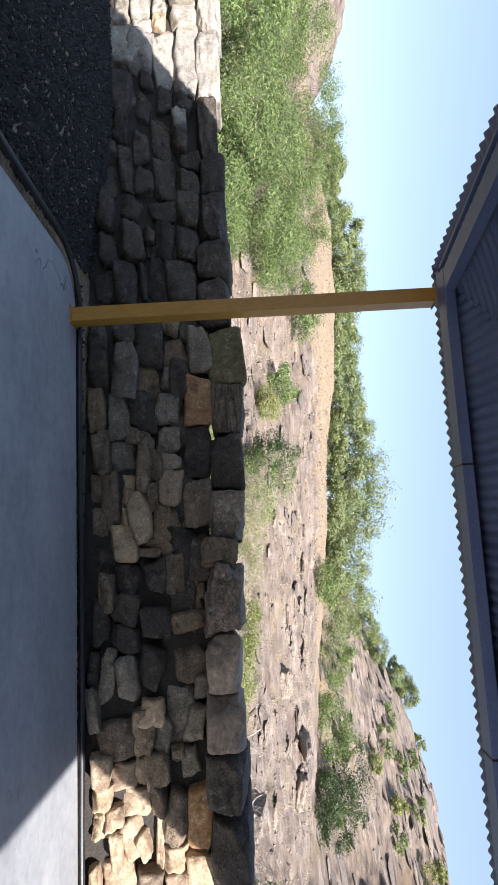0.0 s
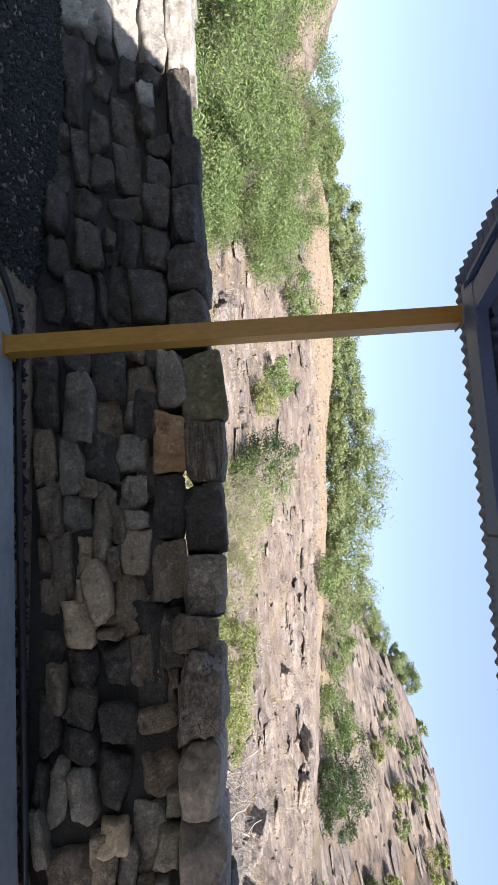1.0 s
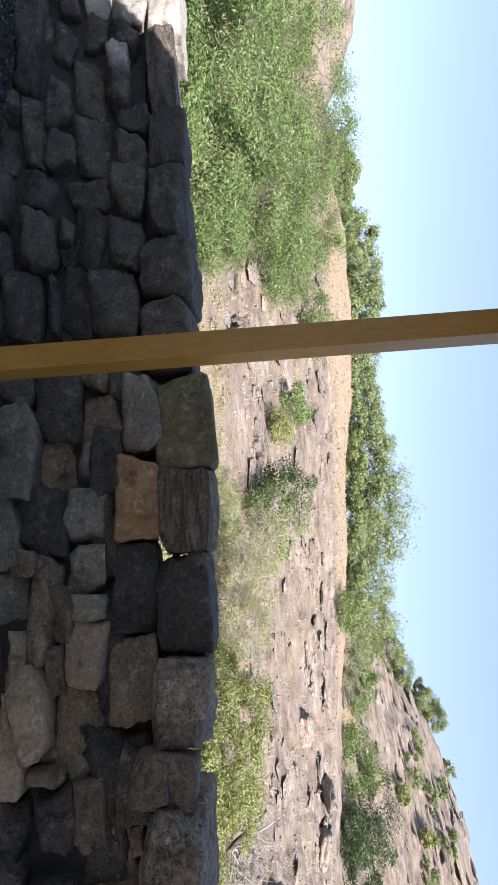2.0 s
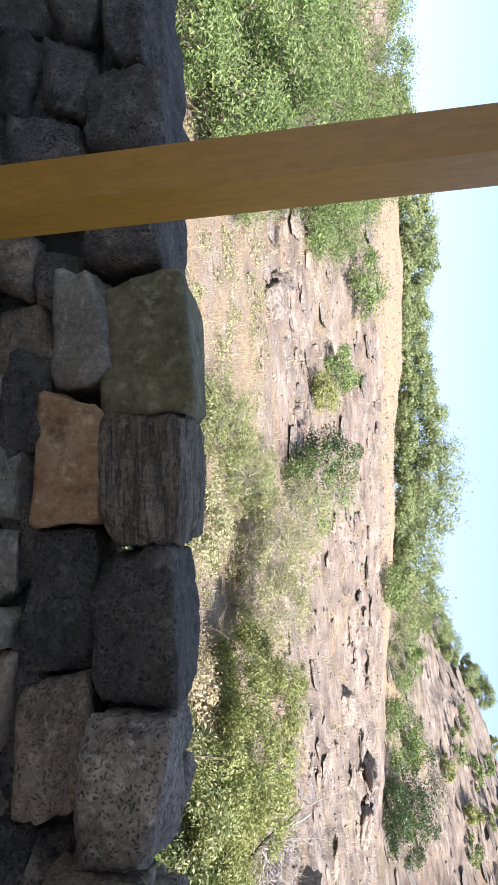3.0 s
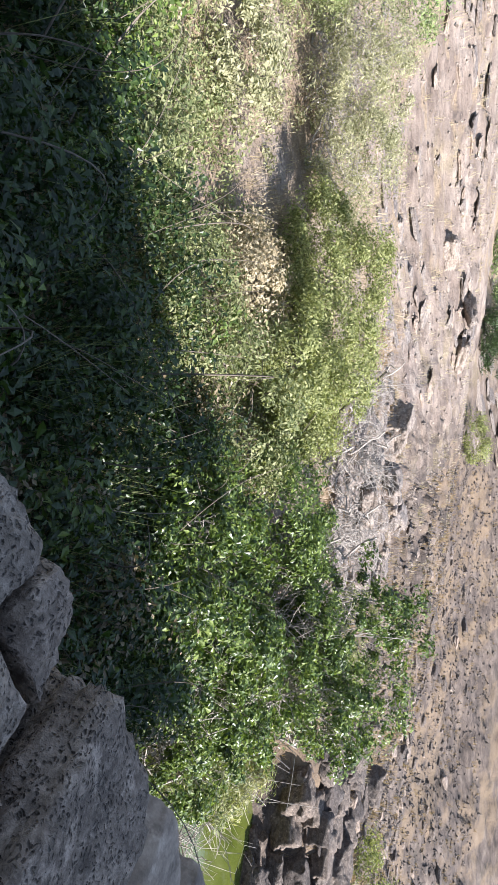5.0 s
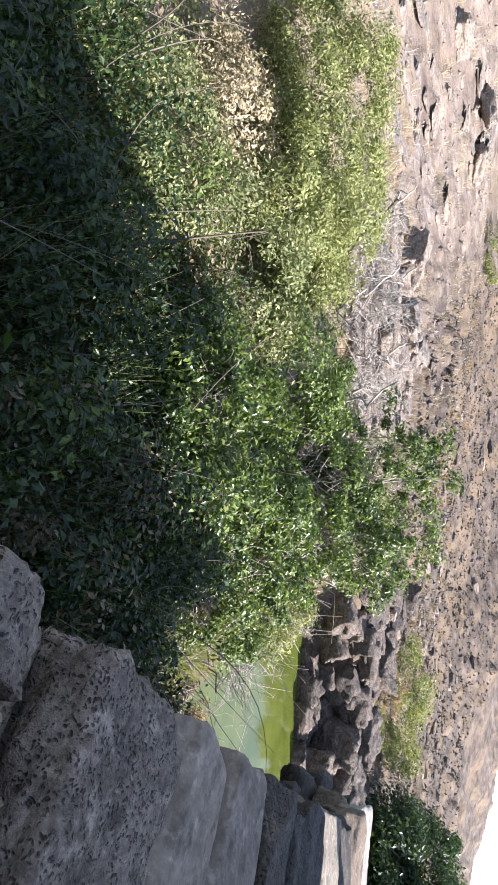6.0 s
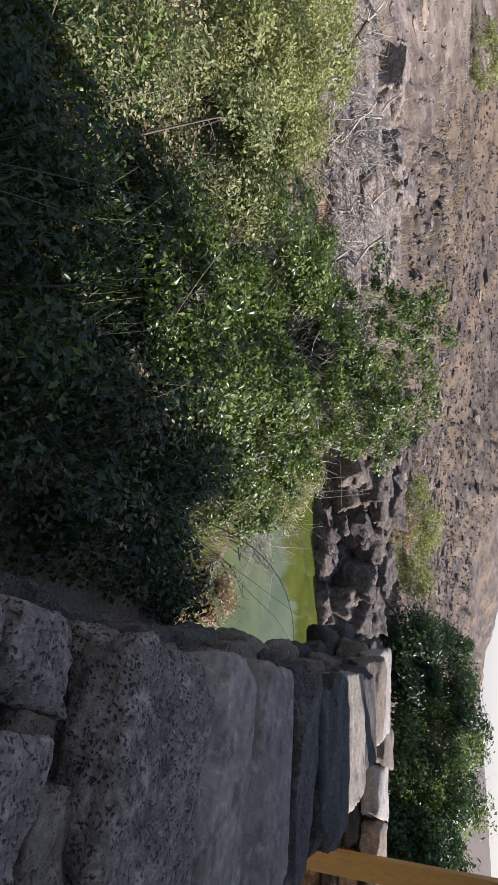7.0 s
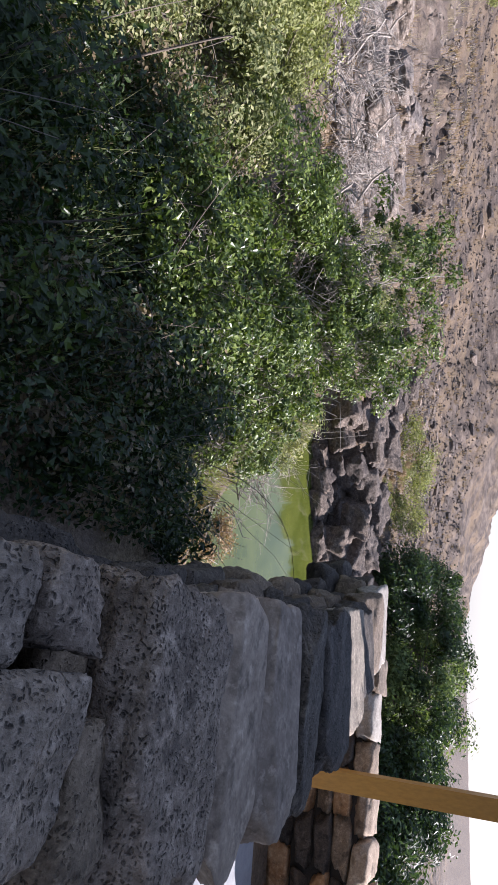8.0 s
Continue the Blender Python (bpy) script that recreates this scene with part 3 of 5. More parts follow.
roof = tagged(new("veranda_roof"), "hipped roof of blue-grey corrugated metal sheets on steel tubes", "roof", kind="structure")
slope("roof_sheet", (X0, Y1, 0), (1, 0, 0), (0, -1, 0), X1 - X0, roof)
slope("roof_sheet", (X0, Y0, 0), (0, 1, 0), (1, 0, 0), Y1 - Y0, roof, SPLAY)
slope("roof_sheet", (X1, Y1, 0), (0, -1, 0), (-1, 0, 0), Y1 - Y0, roof)
def splayed(x0, x1, z0, z1, name, mat):
    bm = box_bm((x0, 0.9, z0), (x1, 3.8, z1), 0.006)
    for v in bm.verts:
        v.co.x -= SPLAY * (Y1 - v.co.y) * 0.97
    part(name, bm_mesh(name, bm, mat), roof)


part("eave_beam", bm_mesh("eave_beam", box_bm((X0 + 0.12, 3.66, 2.345), (X1 - 0.1, 3.8, 2.41), 0.006), M_BLUE), roof)
part("eave_lip", bm_mesh("eave_lip", box_bm((X0 + 0.06, 3.83, 2.372), (X1 - 0.06, 3.885, 2.398), 0.005), M_BLUE), roof)
splayed(X0 + 0.08, X0 + 0.115, 2.372, 2.398, "eave_lip", M_BLUE)
splayed(X0 + 0.2, X0 + 0.34, 2.348, 2.415, "eave_beam", M_BLUE)
part("eave_beam", bm_mesh("eave_beam", box_bm((X1 - 0.28, Y0, 2.348), (X1 - 0.2, 3.74, 2.42), 0.006), M_BLUE), roof)
for xj in (-0.16, 1.45):
    part("joint_sleeve", bm_mesh("joint_sleeve", box_bm((xj - 0.006, 3.656, 2.341), (xj + 0.006, 3.804, 2.414), 0.001), M_RUBBER), roof)
for yy in (2.6, 1.4):
    inset = 3.96 - yy
    part("purlin", bm_mesh("purlin", box_bm((X0 + inset, yy - 0.025, EAVE + PITCH * inset - 0.065), (X1 - inset, yy + 0.025, EAVE + PITCH * inset - 0.018), 0.004), M_BLUE), roof)

# house wall that closes the veranda behind
tagged(new("wall_south", bm_mesh("wall_south", box_bm((-1.3, -2.75, -0.1), (3.4, -2.55, 2.9), 0.01), M_PLASTER)), "cream plastered house wall behind the veranda", "wall", kind="structure")


# ---------- dry stone walls ----------
def rock_mesh(name, seed, cuts, mat, power=9.0, warp=0.12, rough=0.03, freq=3.0, chips=9):
    """An angular, chipped, warped block in a unit cube."""
    r = random.Random(seed)
    bm = bmesh.new()
    bmesh.ops.create_cube(bm, size=2)
    bmesh.ops.subdivide_edges(bm, edges=bm.edges[:], cuts=cuts, use_grid_fill=True)
    corner = {(i, j, k): Vector([r.uniform(-warp, warp) for _ in range(3)]) for i in (0, 1) for j in (0, 1) for k in (0, 1)}
    off = Vector((r.uniform(0, 50), r.uniform(0, 50), r.uniform(0, 50)))
    planes = []
    for _ in range(chips):
        n = Vector((r.gauss(0, 1), r.gauss(0, 1), r.gauss(0, 1))).normalized()
        planes.append((n, (abs(n.x) + abs(n.y) + abs(n.z)) * r.uniform(0.66, 0.9)))
    for v in bm.verts:
        p = v.co.copy()
        nk = (abs(p.x) ** power + abs(p.y) ** power + abs(p.z) ** power) ** (1 / power)
        p = p / nk
        wob = noise.fractal(p * 1.7 + off, 1.0, 2.0, 3) * 0.06
        for n, d in planes:
            over = n.dot(p) - d - wob
            if over > 0:
                p -= n * over
        w = Vector()
        for (i, j, k), c in corner.items():
            fx = (1 + p.x) / 2 if i else (1 - p.x) / 2
            fy = (1 + p.y) / 2 if j else (1 - p.y) / 2
            fz = (1 + p.z) / 2 if k else (1 - p.z) / 2
            w += c * (fx * fy * fz)
        n = noise.fractal(p * freq * 0.5 + off, 0.9, 2.1, 4)
        n2 = noise.fractal(p * freq * 3 + off, 0.8, 2.1, 4) * 0.4 if cuts > 5 else 0.0
        v.co = (p * (1 + rough * (n + n2)) + w) * 0.5
    return bm_mesh(name, bm, mat, True)


UNIT = {}


def unit(kind, i, cuts=8):
    key = (kind, i, cuts)
    if key not in UNIT:
        UNIT[key] = rock_mesh("stone_" + kind, hash_int(kind) + i * 13, cuts, STONE[kind], 11.0 if i % 2 else 20.0, 0.24, 0.1, 3.0, 11)
    return UNIT[key]


def hash_int(s):
    return sum((k + 1) * ord(c) for k, c in enumerate(s))


wall = tagged(new("wall_north"), "dry stone wall of dark rough basalt blocks without mortar", "wall", kind="structure")
wrand = random.Random(11)


def put_stone(parent, me, c, size, rz=0.0, tilt=0.0, ry=0.0):
    ob = new("stone", me)
    ob.parent = parent
    ob.location, ob.scale = c, size
    ob.rotation_euler = (tilt, ry, rz)
    return ob


def face_stone(x0, x1, z0, z1, me, proud=0.0, depth=0.3, ry=0.0):
    xc, zc = (x0 + x1) / 2, (z0 + z1) / 2
    y = wall_face(xc, zc) - proud
    put_stone(wall, me, (xc, y + depth / 2, zc), (x1 - x0, depth, z1 - z0), -0.09 if xc < 1.5 else 0.07, -0.12, ry)


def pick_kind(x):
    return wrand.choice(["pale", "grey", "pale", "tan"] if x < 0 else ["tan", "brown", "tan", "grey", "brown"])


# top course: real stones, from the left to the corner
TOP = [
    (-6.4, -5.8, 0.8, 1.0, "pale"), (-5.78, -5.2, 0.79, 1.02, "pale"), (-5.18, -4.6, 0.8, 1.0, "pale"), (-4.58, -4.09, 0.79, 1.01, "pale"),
    # dark kind from -3.39 to -1.37: deeper shade put into the stone colour
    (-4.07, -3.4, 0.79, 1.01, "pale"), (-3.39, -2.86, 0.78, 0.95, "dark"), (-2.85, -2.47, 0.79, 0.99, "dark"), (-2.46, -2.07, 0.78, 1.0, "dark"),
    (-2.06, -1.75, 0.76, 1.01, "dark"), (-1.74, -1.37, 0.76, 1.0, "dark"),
    (-1.35, -0.915, 0.82, 1.08, "olive"), (-0.905, -0.525, 0.82, 1.065, "banded"), (-0.515, -0.12, 0.81, 1.045, "dark"),
    (-0.11, 0.21, 0.8, 1.04, "pitted"), (0.22, 0.37, 0.74, 0.89, "brown"), (0.385, 0.815, 0.76, 1.0, "porous"),
    (0.835, 1.16, 0.77, 0.98, "slab"), (1.165, 1.5, 0.76, 0.99, "slab"), (1.51, 1.83, 0.76, 1.0, "dark"), (1.84, 2.3, 0.77, 1.01, "dark"),
    (2.31, 2.85, 0.77, 0.98, "grey"), (2.86, 3.3, 0.74, 0.95, "dark"), (3.31, 3.8, 0.7, 0.92, "brown"), (3.81, 4.35, 0.66, 0.86, "pale"),
]
for i, (x0, x1, z0, z1, kind) in enumerate(TOP):
    xc, zc = (x0 + x1) / 2, (z0 + z1) / 2
    front, back = wall_face(xc, zc) - 0.03 - 0.17 * smooth(-0.1, 0.5, xc) * (1 - smooth(2.6, 3.4, xc)), wall_out(xc)
    if -1.4 < xc < 0.0:
        back += 0.02 if xc < -0.5 else 0.0
    if kind == "pitted":
        back -= 0.15
    front -= 0.05 if 0.0 < xc < 0.8 else 0.08 if 0.8 < xc < 2.0 else 0.0
    me = rock_mesh("stone_" + kind, 900 + i * 7, 21, STONE[kind], 16.0 if kind in ("olive", "banded", "slab") else 11.0, 0.13, {"porous": 0.1, "olive": 0.03, "slab": 0.035}.get(kind, 0.06), 3.5, 8)
    put_stone(wall, me, (xc, (front + back) / 2, zc), (x1 - x0 + 0.01, back - front, z1 - z0), -0.09 if xc < 2 else 0.12, wrand.uniform(-0.07, 0.03), wrand.uniform(-0.03, 0.03))

# small brown block wedged at the front of the gap in the coping
put_stone(wall, rock_mesh("stone_brown", 2300, 12, STONE["brown"], 9.0, 0.16, 0.08, 3.5, 9), (0.3, 4.25, 0.87), (0.2, 0.25, 0.22), -0.09, 0.0, 0.08)

# narrow pitted stones along the outer edge, behind the wide one
for x0, x1, kind in ((-0.14, 0.06, "pitted"), (0.07, 0.26, "porous")):
    me = rock_mesh("stone_" + kind, int(2000 + x1 * 100), 14, STONE[kind], 10.0, 0.2, 0.09, 3.5, 8)
    put_stone(wall, me, ((x0 + x1) / 2, wall_out(0.1) - 0.055, 0.91), (x1 - x0, 0.15, 0.22), -0.1, 0.04, 0.03)

# second course: large blocks below the coping
SECOND = [(-0.99, -0.585, 0.63, 0.83, "orange"), (-0.575, -0.215, 0.62, 0.805, "dark"), (-0.205, 0.165, 0.61, 0.805, "brown"), (0.185, 0.5, 0.6, 0.8, "dark"), (1.72, 2.09, 0.585, 0.75, "orange")]
for i, (x0, x1, z0, z1, kind) in enumerate(SECOND):
    me = rock_mesh("stone_" + kind, 340 + i * 5, 12, STONE[kind], 16.0, 0.09, 0.05, 3.0, 6)
    face_stone(x0, x1, z0, z1, me, 0.0, 0.36, wrand.uniform(-0.05, 0.05))

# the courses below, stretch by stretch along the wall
# dark kind in FAR_BAY and SHADE_BAY paints in the deeper shade of this stretch
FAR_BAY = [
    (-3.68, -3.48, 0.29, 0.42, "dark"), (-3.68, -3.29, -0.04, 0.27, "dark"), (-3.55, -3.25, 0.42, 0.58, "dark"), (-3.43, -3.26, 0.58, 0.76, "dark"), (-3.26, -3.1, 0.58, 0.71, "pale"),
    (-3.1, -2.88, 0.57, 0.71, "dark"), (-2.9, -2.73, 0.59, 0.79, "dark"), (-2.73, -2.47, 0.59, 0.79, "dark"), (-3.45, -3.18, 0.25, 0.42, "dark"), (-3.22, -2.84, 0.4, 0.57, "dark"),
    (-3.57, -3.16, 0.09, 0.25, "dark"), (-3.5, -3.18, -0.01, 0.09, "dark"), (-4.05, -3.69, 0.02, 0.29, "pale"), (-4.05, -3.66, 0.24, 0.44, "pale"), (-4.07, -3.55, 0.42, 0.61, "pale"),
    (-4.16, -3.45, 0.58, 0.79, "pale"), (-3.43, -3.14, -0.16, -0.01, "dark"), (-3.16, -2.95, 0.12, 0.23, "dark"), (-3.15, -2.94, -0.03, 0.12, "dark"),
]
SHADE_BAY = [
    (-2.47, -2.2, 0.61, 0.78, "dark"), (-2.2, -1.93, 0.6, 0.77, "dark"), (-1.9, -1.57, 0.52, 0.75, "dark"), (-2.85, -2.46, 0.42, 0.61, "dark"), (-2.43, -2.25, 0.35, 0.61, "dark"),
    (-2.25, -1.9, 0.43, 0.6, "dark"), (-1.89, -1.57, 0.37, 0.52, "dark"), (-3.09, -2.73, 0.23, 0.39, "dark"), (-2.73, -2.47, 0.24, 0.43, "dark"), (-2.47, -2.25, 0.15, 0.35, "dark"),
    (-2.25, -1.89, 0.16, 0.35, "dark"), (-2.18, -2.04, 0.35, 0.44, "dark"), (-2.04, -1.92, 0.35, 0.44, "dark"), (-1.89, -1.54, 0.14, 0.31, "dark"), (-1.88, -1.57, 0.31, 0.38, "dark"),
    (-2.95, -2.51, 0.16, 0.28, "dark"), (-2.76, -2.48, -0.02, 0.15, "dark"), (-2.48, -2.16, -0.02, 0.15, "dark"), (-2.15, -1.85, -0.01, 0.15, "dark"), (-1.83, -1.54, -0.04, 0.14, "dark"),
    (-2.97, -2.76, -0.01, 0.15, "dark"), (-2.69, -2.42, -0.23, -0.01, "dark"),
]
POST_BAY = [
    (-1.33, -0.99, 0.66, 0.84, "grey"), (-1.3, -1.06, 0.48, 0.64, "brown"), (-1.04, -0.83, 0.46, 0.64, "grey"), (-0.82, -0.59, 0.42, 0.62, "grey"), (-0.58, -0.39, 0.43, 0.63, "grey"),
    (-0.37, -0.28, 0.46, 0.61, "grey"), (-0.28, -0.19, 0.56, 0.65, "brown"), (-1.36, -1.06, 0.29, 0.49, "dark"), (-1.06, -0.82, 0.31, 0.46, "brown"), (-0.82, -0.56, 0.25, 0.44, "dark"),
    (-0.53, -0.13, 0.31, 0.4, "brown"), (-0.41, -0.21, 0.37, 0.48, "brown"), (-1.2, -0.8, 0.12, 0.31, "grey"), (-1.35, -1.2, 0.14, 0.29, "dark"), (-0.8, -0.5, 0.1, 0.26, "grey"),
    (-0.49, -0.25, 0.1, 0.31, "grey"), (-0.57, -0.48, 0.22, 0.33, "brown"), (-1.34, -0.9, -0.04, 0.1, "dark"), (-0.87, -0.58, -0.03, 0.09, "brown"), (-0.57, -0.26, -0.0, 0.11, "brown"),
    (-1.44, -1.26, 0.59, 0.76, "dark"), (-1.5, -1.3, 0.45, 0.6, "brown"),
]
BROKEN_BAY = [
    (-0.27, -0.03, 0.43, 0.61, "tan"), (-0.04, 0.31, 0.41, 0.58, "brown"), (-0.02, 0.17, 0.56, 0.63, "brown"), (0.31, 0.56, 0.49, 0.62, "brown"), (-0.11, 0.22, 0.25, 0.41, "tan"),
    (0.19, 0.25, 0.31, 0.43, "tan"), (0.26, 0.31, 0.31, 0.45, "brown"), (0.32, 0.55, 0.33, 0.49, "dark"), (-0.18, -0.0, 0.37, 0.45, "brown"), (-0.24, -0.02, 0.17, 0.31, "tan"),
    (-0.26, 0.1, 0.07, 0.19, "brown"), (-0.01, 0.11, 0.19, 0.26, "tan"), (0.11, 0.34, 0.12, 0.32, "tan"), (0.35, 0.56, 0.16, 0.33, "dark"), (-0.25, -0.03, -0.01, 0.07, "brown"),
    (-0.02, 0.24, -0.01, 0.11, "brown"), (0.25, 0.41, -0.0, 0.16, "dark"), (0.42, 0.64, 0.06, 0.16, "brown"), (0.41, 0.55, 0.62, 0.7, "tan"), (0.5, 0.6, 0.68, 0.73, "brown"),
]
HOLLOW_BAY = [
    (0.69, 0.8, 0.53, 0.74, "brown"), (0.9, 1.16, 0.54, 0.74, "brown"), (1.08, 1.23, 0.67, 0.8, "grey"), (1.17, 1.46, 0.49, 0.66, "grey"), (1.26, 1.49, 0.61, 0.74, "grey"),
    (1.49, 1.69, 0.57, 0.69, "grey"), (0.64, 0.82, 0.33, 0.53, "dark"), (0.88, 1.13, 0.31, 0.49, "dark"), (1.2, 1.35, 0.32, 0.47, "tan"), (1.33, 1.5, 0.4, 0.51, "grey"),
    (0.55, 0.73, 0.16, 0.32, "dark"), (0.73, 0.9, 0.14, 0.32, "dark"), (0.92, 1.22, 0.19, 0.32, "grey"), (1.23, 1.5, 0.26, 0.4, "brown"), (0.88, 1.2, 0.06, 0.19, "grey"),
    (0.9, 1.11, 0.0, 0.06, "dark"), (1.32, 1.53, 0.08, 0.29, "brown"), (0.55, 0.86, -0.0, 0.13, "dark"), (1.12, 1.34, 0.01, 0.07, "grey"), (0.56, 0.68, 0.64, 0.71, "brown"),
    (1.48, 1.56, 0.52, 0.6, "brown"),
]
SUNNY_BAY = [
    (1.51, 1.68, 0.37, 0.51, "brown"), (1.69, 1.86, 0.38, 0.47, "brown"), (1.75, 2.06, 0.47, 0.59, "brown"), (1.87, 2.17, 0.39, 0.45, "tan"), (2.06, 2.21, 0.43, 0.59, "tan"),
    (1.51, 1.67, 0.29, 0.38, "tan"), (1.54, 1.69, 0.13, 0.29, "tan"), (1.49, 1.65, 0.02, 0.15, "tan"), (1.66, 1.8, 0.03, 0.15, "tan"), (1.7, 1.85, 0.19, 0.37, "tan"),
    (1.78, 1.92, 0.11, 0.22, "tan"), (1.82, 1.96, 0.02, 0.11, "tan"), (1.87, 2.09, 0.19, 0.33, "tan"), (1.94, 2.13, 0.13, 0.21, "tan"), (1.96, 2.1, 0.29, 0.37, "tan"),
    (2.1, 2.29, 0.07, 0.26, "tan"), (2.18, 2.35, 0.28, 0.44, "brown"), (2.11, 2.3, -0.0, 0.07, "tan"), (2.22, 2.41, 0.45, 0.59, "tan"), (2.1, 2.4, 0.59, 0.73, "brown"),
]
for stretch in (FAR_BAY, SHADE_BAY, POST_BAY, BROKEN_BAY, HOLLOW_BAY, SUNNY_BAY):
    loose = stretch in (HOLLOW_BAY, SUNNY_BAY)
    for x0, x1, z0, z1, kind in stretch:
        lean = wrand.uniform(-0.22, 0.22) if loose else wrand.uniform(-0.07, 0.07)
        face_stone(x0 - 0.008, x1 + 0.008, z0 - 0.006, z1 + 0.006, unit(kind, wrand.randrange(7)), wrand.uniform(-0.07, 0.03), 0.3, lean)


# plain stretches at both ends, bay by bay, so that the joints never run through
def bay(x0, x1, z0, z1):
    z = z0
    while z < z1 - 0.03:
        h = wrand.uniform(0.115, 0.215)
        if z1 - z - h < 0.09:
            h = z1 - z
        x = x0 + wrand.uniform(-0.05, 0.05)
        end = x1 + wrand.uniform(-0.05, 0.05)
        while x < end - 0.04:
            w = min(wrand.uniform(0.9, 2.3) * max(h, 0.14), end - x)
            if end - x - w < 0.1:
                w = end - x
            top = z + h - wrand.uniform(0.0, 0.02)
            kind = pick_kind(x + w / 2)
            face_stone(x + 0.004, x + w - 0.004, z + wrand.uniform(-0.008, 0.004), top, unit(kind, wrand.randrange(7)), wrand.uniform(-0.06, 0.035), 0.3, wrand.uniform(-0.1, 0.1))
            x += w
        z += h


for a, c2 in ((-6.4, -5.6), (-5.6, -4.85), (-4.85, -4.1), (2.42, 3.1), (3.1, 3.7), (3.7, 4.4)):
    bay(a, c2, -0.06, 0.79)
bay(2.1, 2.42, 0.56, 0.77)

# outer side: stones that step out below the top course
for z0, z1, out in ((0.5, 0.7, 0.05), (0.28, 0.5, 0.12)):
    x = -2.4
    while x < 4.5:
        w = wrand.uniform(0.28, 0.5)
        xc = x + w / 2
        y = wall_out(xc) + out - 0.2 + wrand.uniform(-0.05, 0.05)
        put_stone(wall, unit(wrand.choice(["dark", "dark", "dark", "brown"]), wrand.randrange(6)), (xc, y, (z0 + z1) / 2), (w, 0.4, z1 - z0), wrand.uniform(-0.15, 0.1), wrand.uniform(-0.1, 0.1))
        x += w + 0.01

# rubble heart of the wall
def core(name, xs, front, back, top, parent):
    bm = bmesh.new()
    loops = []
    for x in xs:
        f, k = front(x), back(x)
        loops.append([bm.verts.new(p) for p in (f(-0.7), f(top), k(top), k(-1.2))])
    for a, b in zip(loops, loops[1:]):
        for i in range(4):
            bm.faces.new((a[i], b[i], b[(i + 1) % 4], a[(i + 1) % 4]))
    bm.faces.new(loops[0])
    bm.faces.new(loops[-1][::-1])
    bmesh.ops.recalc_face_normals(bm, faces=bm.faces[:])
    return part(name, bm_mesh(name, bm, M_CORE), parent)


core("rubble_core", np.linspace(-6.45, 4.3, 40), lambda x: (lambda z: (x, wall_face(x, z) + 0.1, z)), lambda x: (lambda z: (x, wall_out(x) - 0.08 + (0.1 if z < 0 else 0), z)), 0.78, wall)

# end wall, running back from the corner past the second post
wall_e = tagged(new("wall_east"), "low dry stone wall of brown blocks closing the yard", "wall", kind="structure")
E0, E1 = Vector((4.72, 4.75)), Vector((4.05, 0.2))
ED = (E1 - E0).normalized()
EN = Vector((-ED.y, ED.x))
if EN.x < 0:
    EN = -EN
e_len = (E1 - E0).length
zs = [-0.06, 0.12, 0.28, 0.43, 0.58, 0.74]
for ci, (z0, z1) in enumerate(zip(zs, zs[1:])):
    s = 0.0
    while s < e_len:
        w = wrand.uniform(0.26, 0.48)
        top = ci == len(zs) - 2
        d = 0.5 if top else 0.34
        c = E0 + ED * (s + w / 2) + EN * (d / 2 + wrand.uniform(-0.03, 0.03))
        # shaded face and sunlit top put into the colour: darker courses, paler top stones
        kind = wrand.choice(["brown", "dark", "brown", "dark", "orange"]) if not top else wrand.choice(["tan", "pale", "brown"])
        put_stone(wall_e, unit(kind, wrand.randrange(6)), (c.x, c.y, (z0 + z1) / 2 + wrand.uniform(-0.01, 0.01)), (w - 0.008, d, z1 - z0 - 0.006), math.atan2(ED.y, ED.x), wrand.uniform(-0.05, 0.05))
        s += w
bm = bmesh.new()
vs = []
for s, o in ((0, 0.1), (e_len, 0.1), (e_len, 0.42), (0, 0.42)):
    p = E0 + ED * s + EN * o
    vs.append(bm.verts.new((p.x, p.y, 0.62)))
f = bm.faces.new(vs)
ext = bmesh.ops.extrude_face_region(bm, geom=[f])
for g in ext["geom"]:
    if isinstance(g, bmesh.types.BMVert):
        g.co.z = -2.4
bmesh.ops.recalc_face_normals(bm, faces=bm.faces[:])
part("rubble_core", bm_mesh("rubble_core", bm, M_CORE), wall_e)


# ---------- loose ground cover in the yard ----------
def pebbles(name, xy_fn, n, smin, smax, mat, label, category, lift=0.0):
    base = np.array([(1, 0, 0), (-1, 0, 0), (0, 1, 0), (0, -1, 0), (0, 0, 1), (0, 0, -1)], dtype=float)
    tri = np.array([(0, 2, 4), (2, 1, 4), (1, 3, 4), (3, 0, 4), (2, 0, 5), (1, 2, 5), (3, 1, 5), (0, 3, 5)])
    vs, ts = [], []
    for i in range(n):
        x, y = xy_fn()
        s = rng.uniform(smin, smax)
        p = base * s * rng.uniform(0.6, 1.2, 3) + rng.normal(size=(6, 3)) * s * 0.2
        a = rng.uniform(0, 6.28)
        p[:, :2] = p[:, :2] @ np.array([[math.cos(a), -math.sin(a)], [math.sin(a), math.cos(a)]])
        vs.append(p + (x, y, height(x, y) + s * 0.2 + lift))
        ts.append(tri + 6 * i)
    ob = new(name, mesh_np(name, np.concatenate(vs), np.concatenate(ts), mat, False, True))
    return tagged(ob, label, category, kind="stuff")


pebbles("gravel", lambda: (rng.uniform(-5.5, -1.75), rng.uniform(1.5, 4.45)), 32000, 0.009, 0.023, M_GRAVEL, "dark crushed stone gravel between floor and wall", "gravel")
pebbles("debris", lambda: (rng.uniform(-1.6, 4.2), rng.uniform(4.02, 4.16)), 900, 0.006, 0.03, M_GRAVEL, "small dark stone debris along the wall foot", "debris")


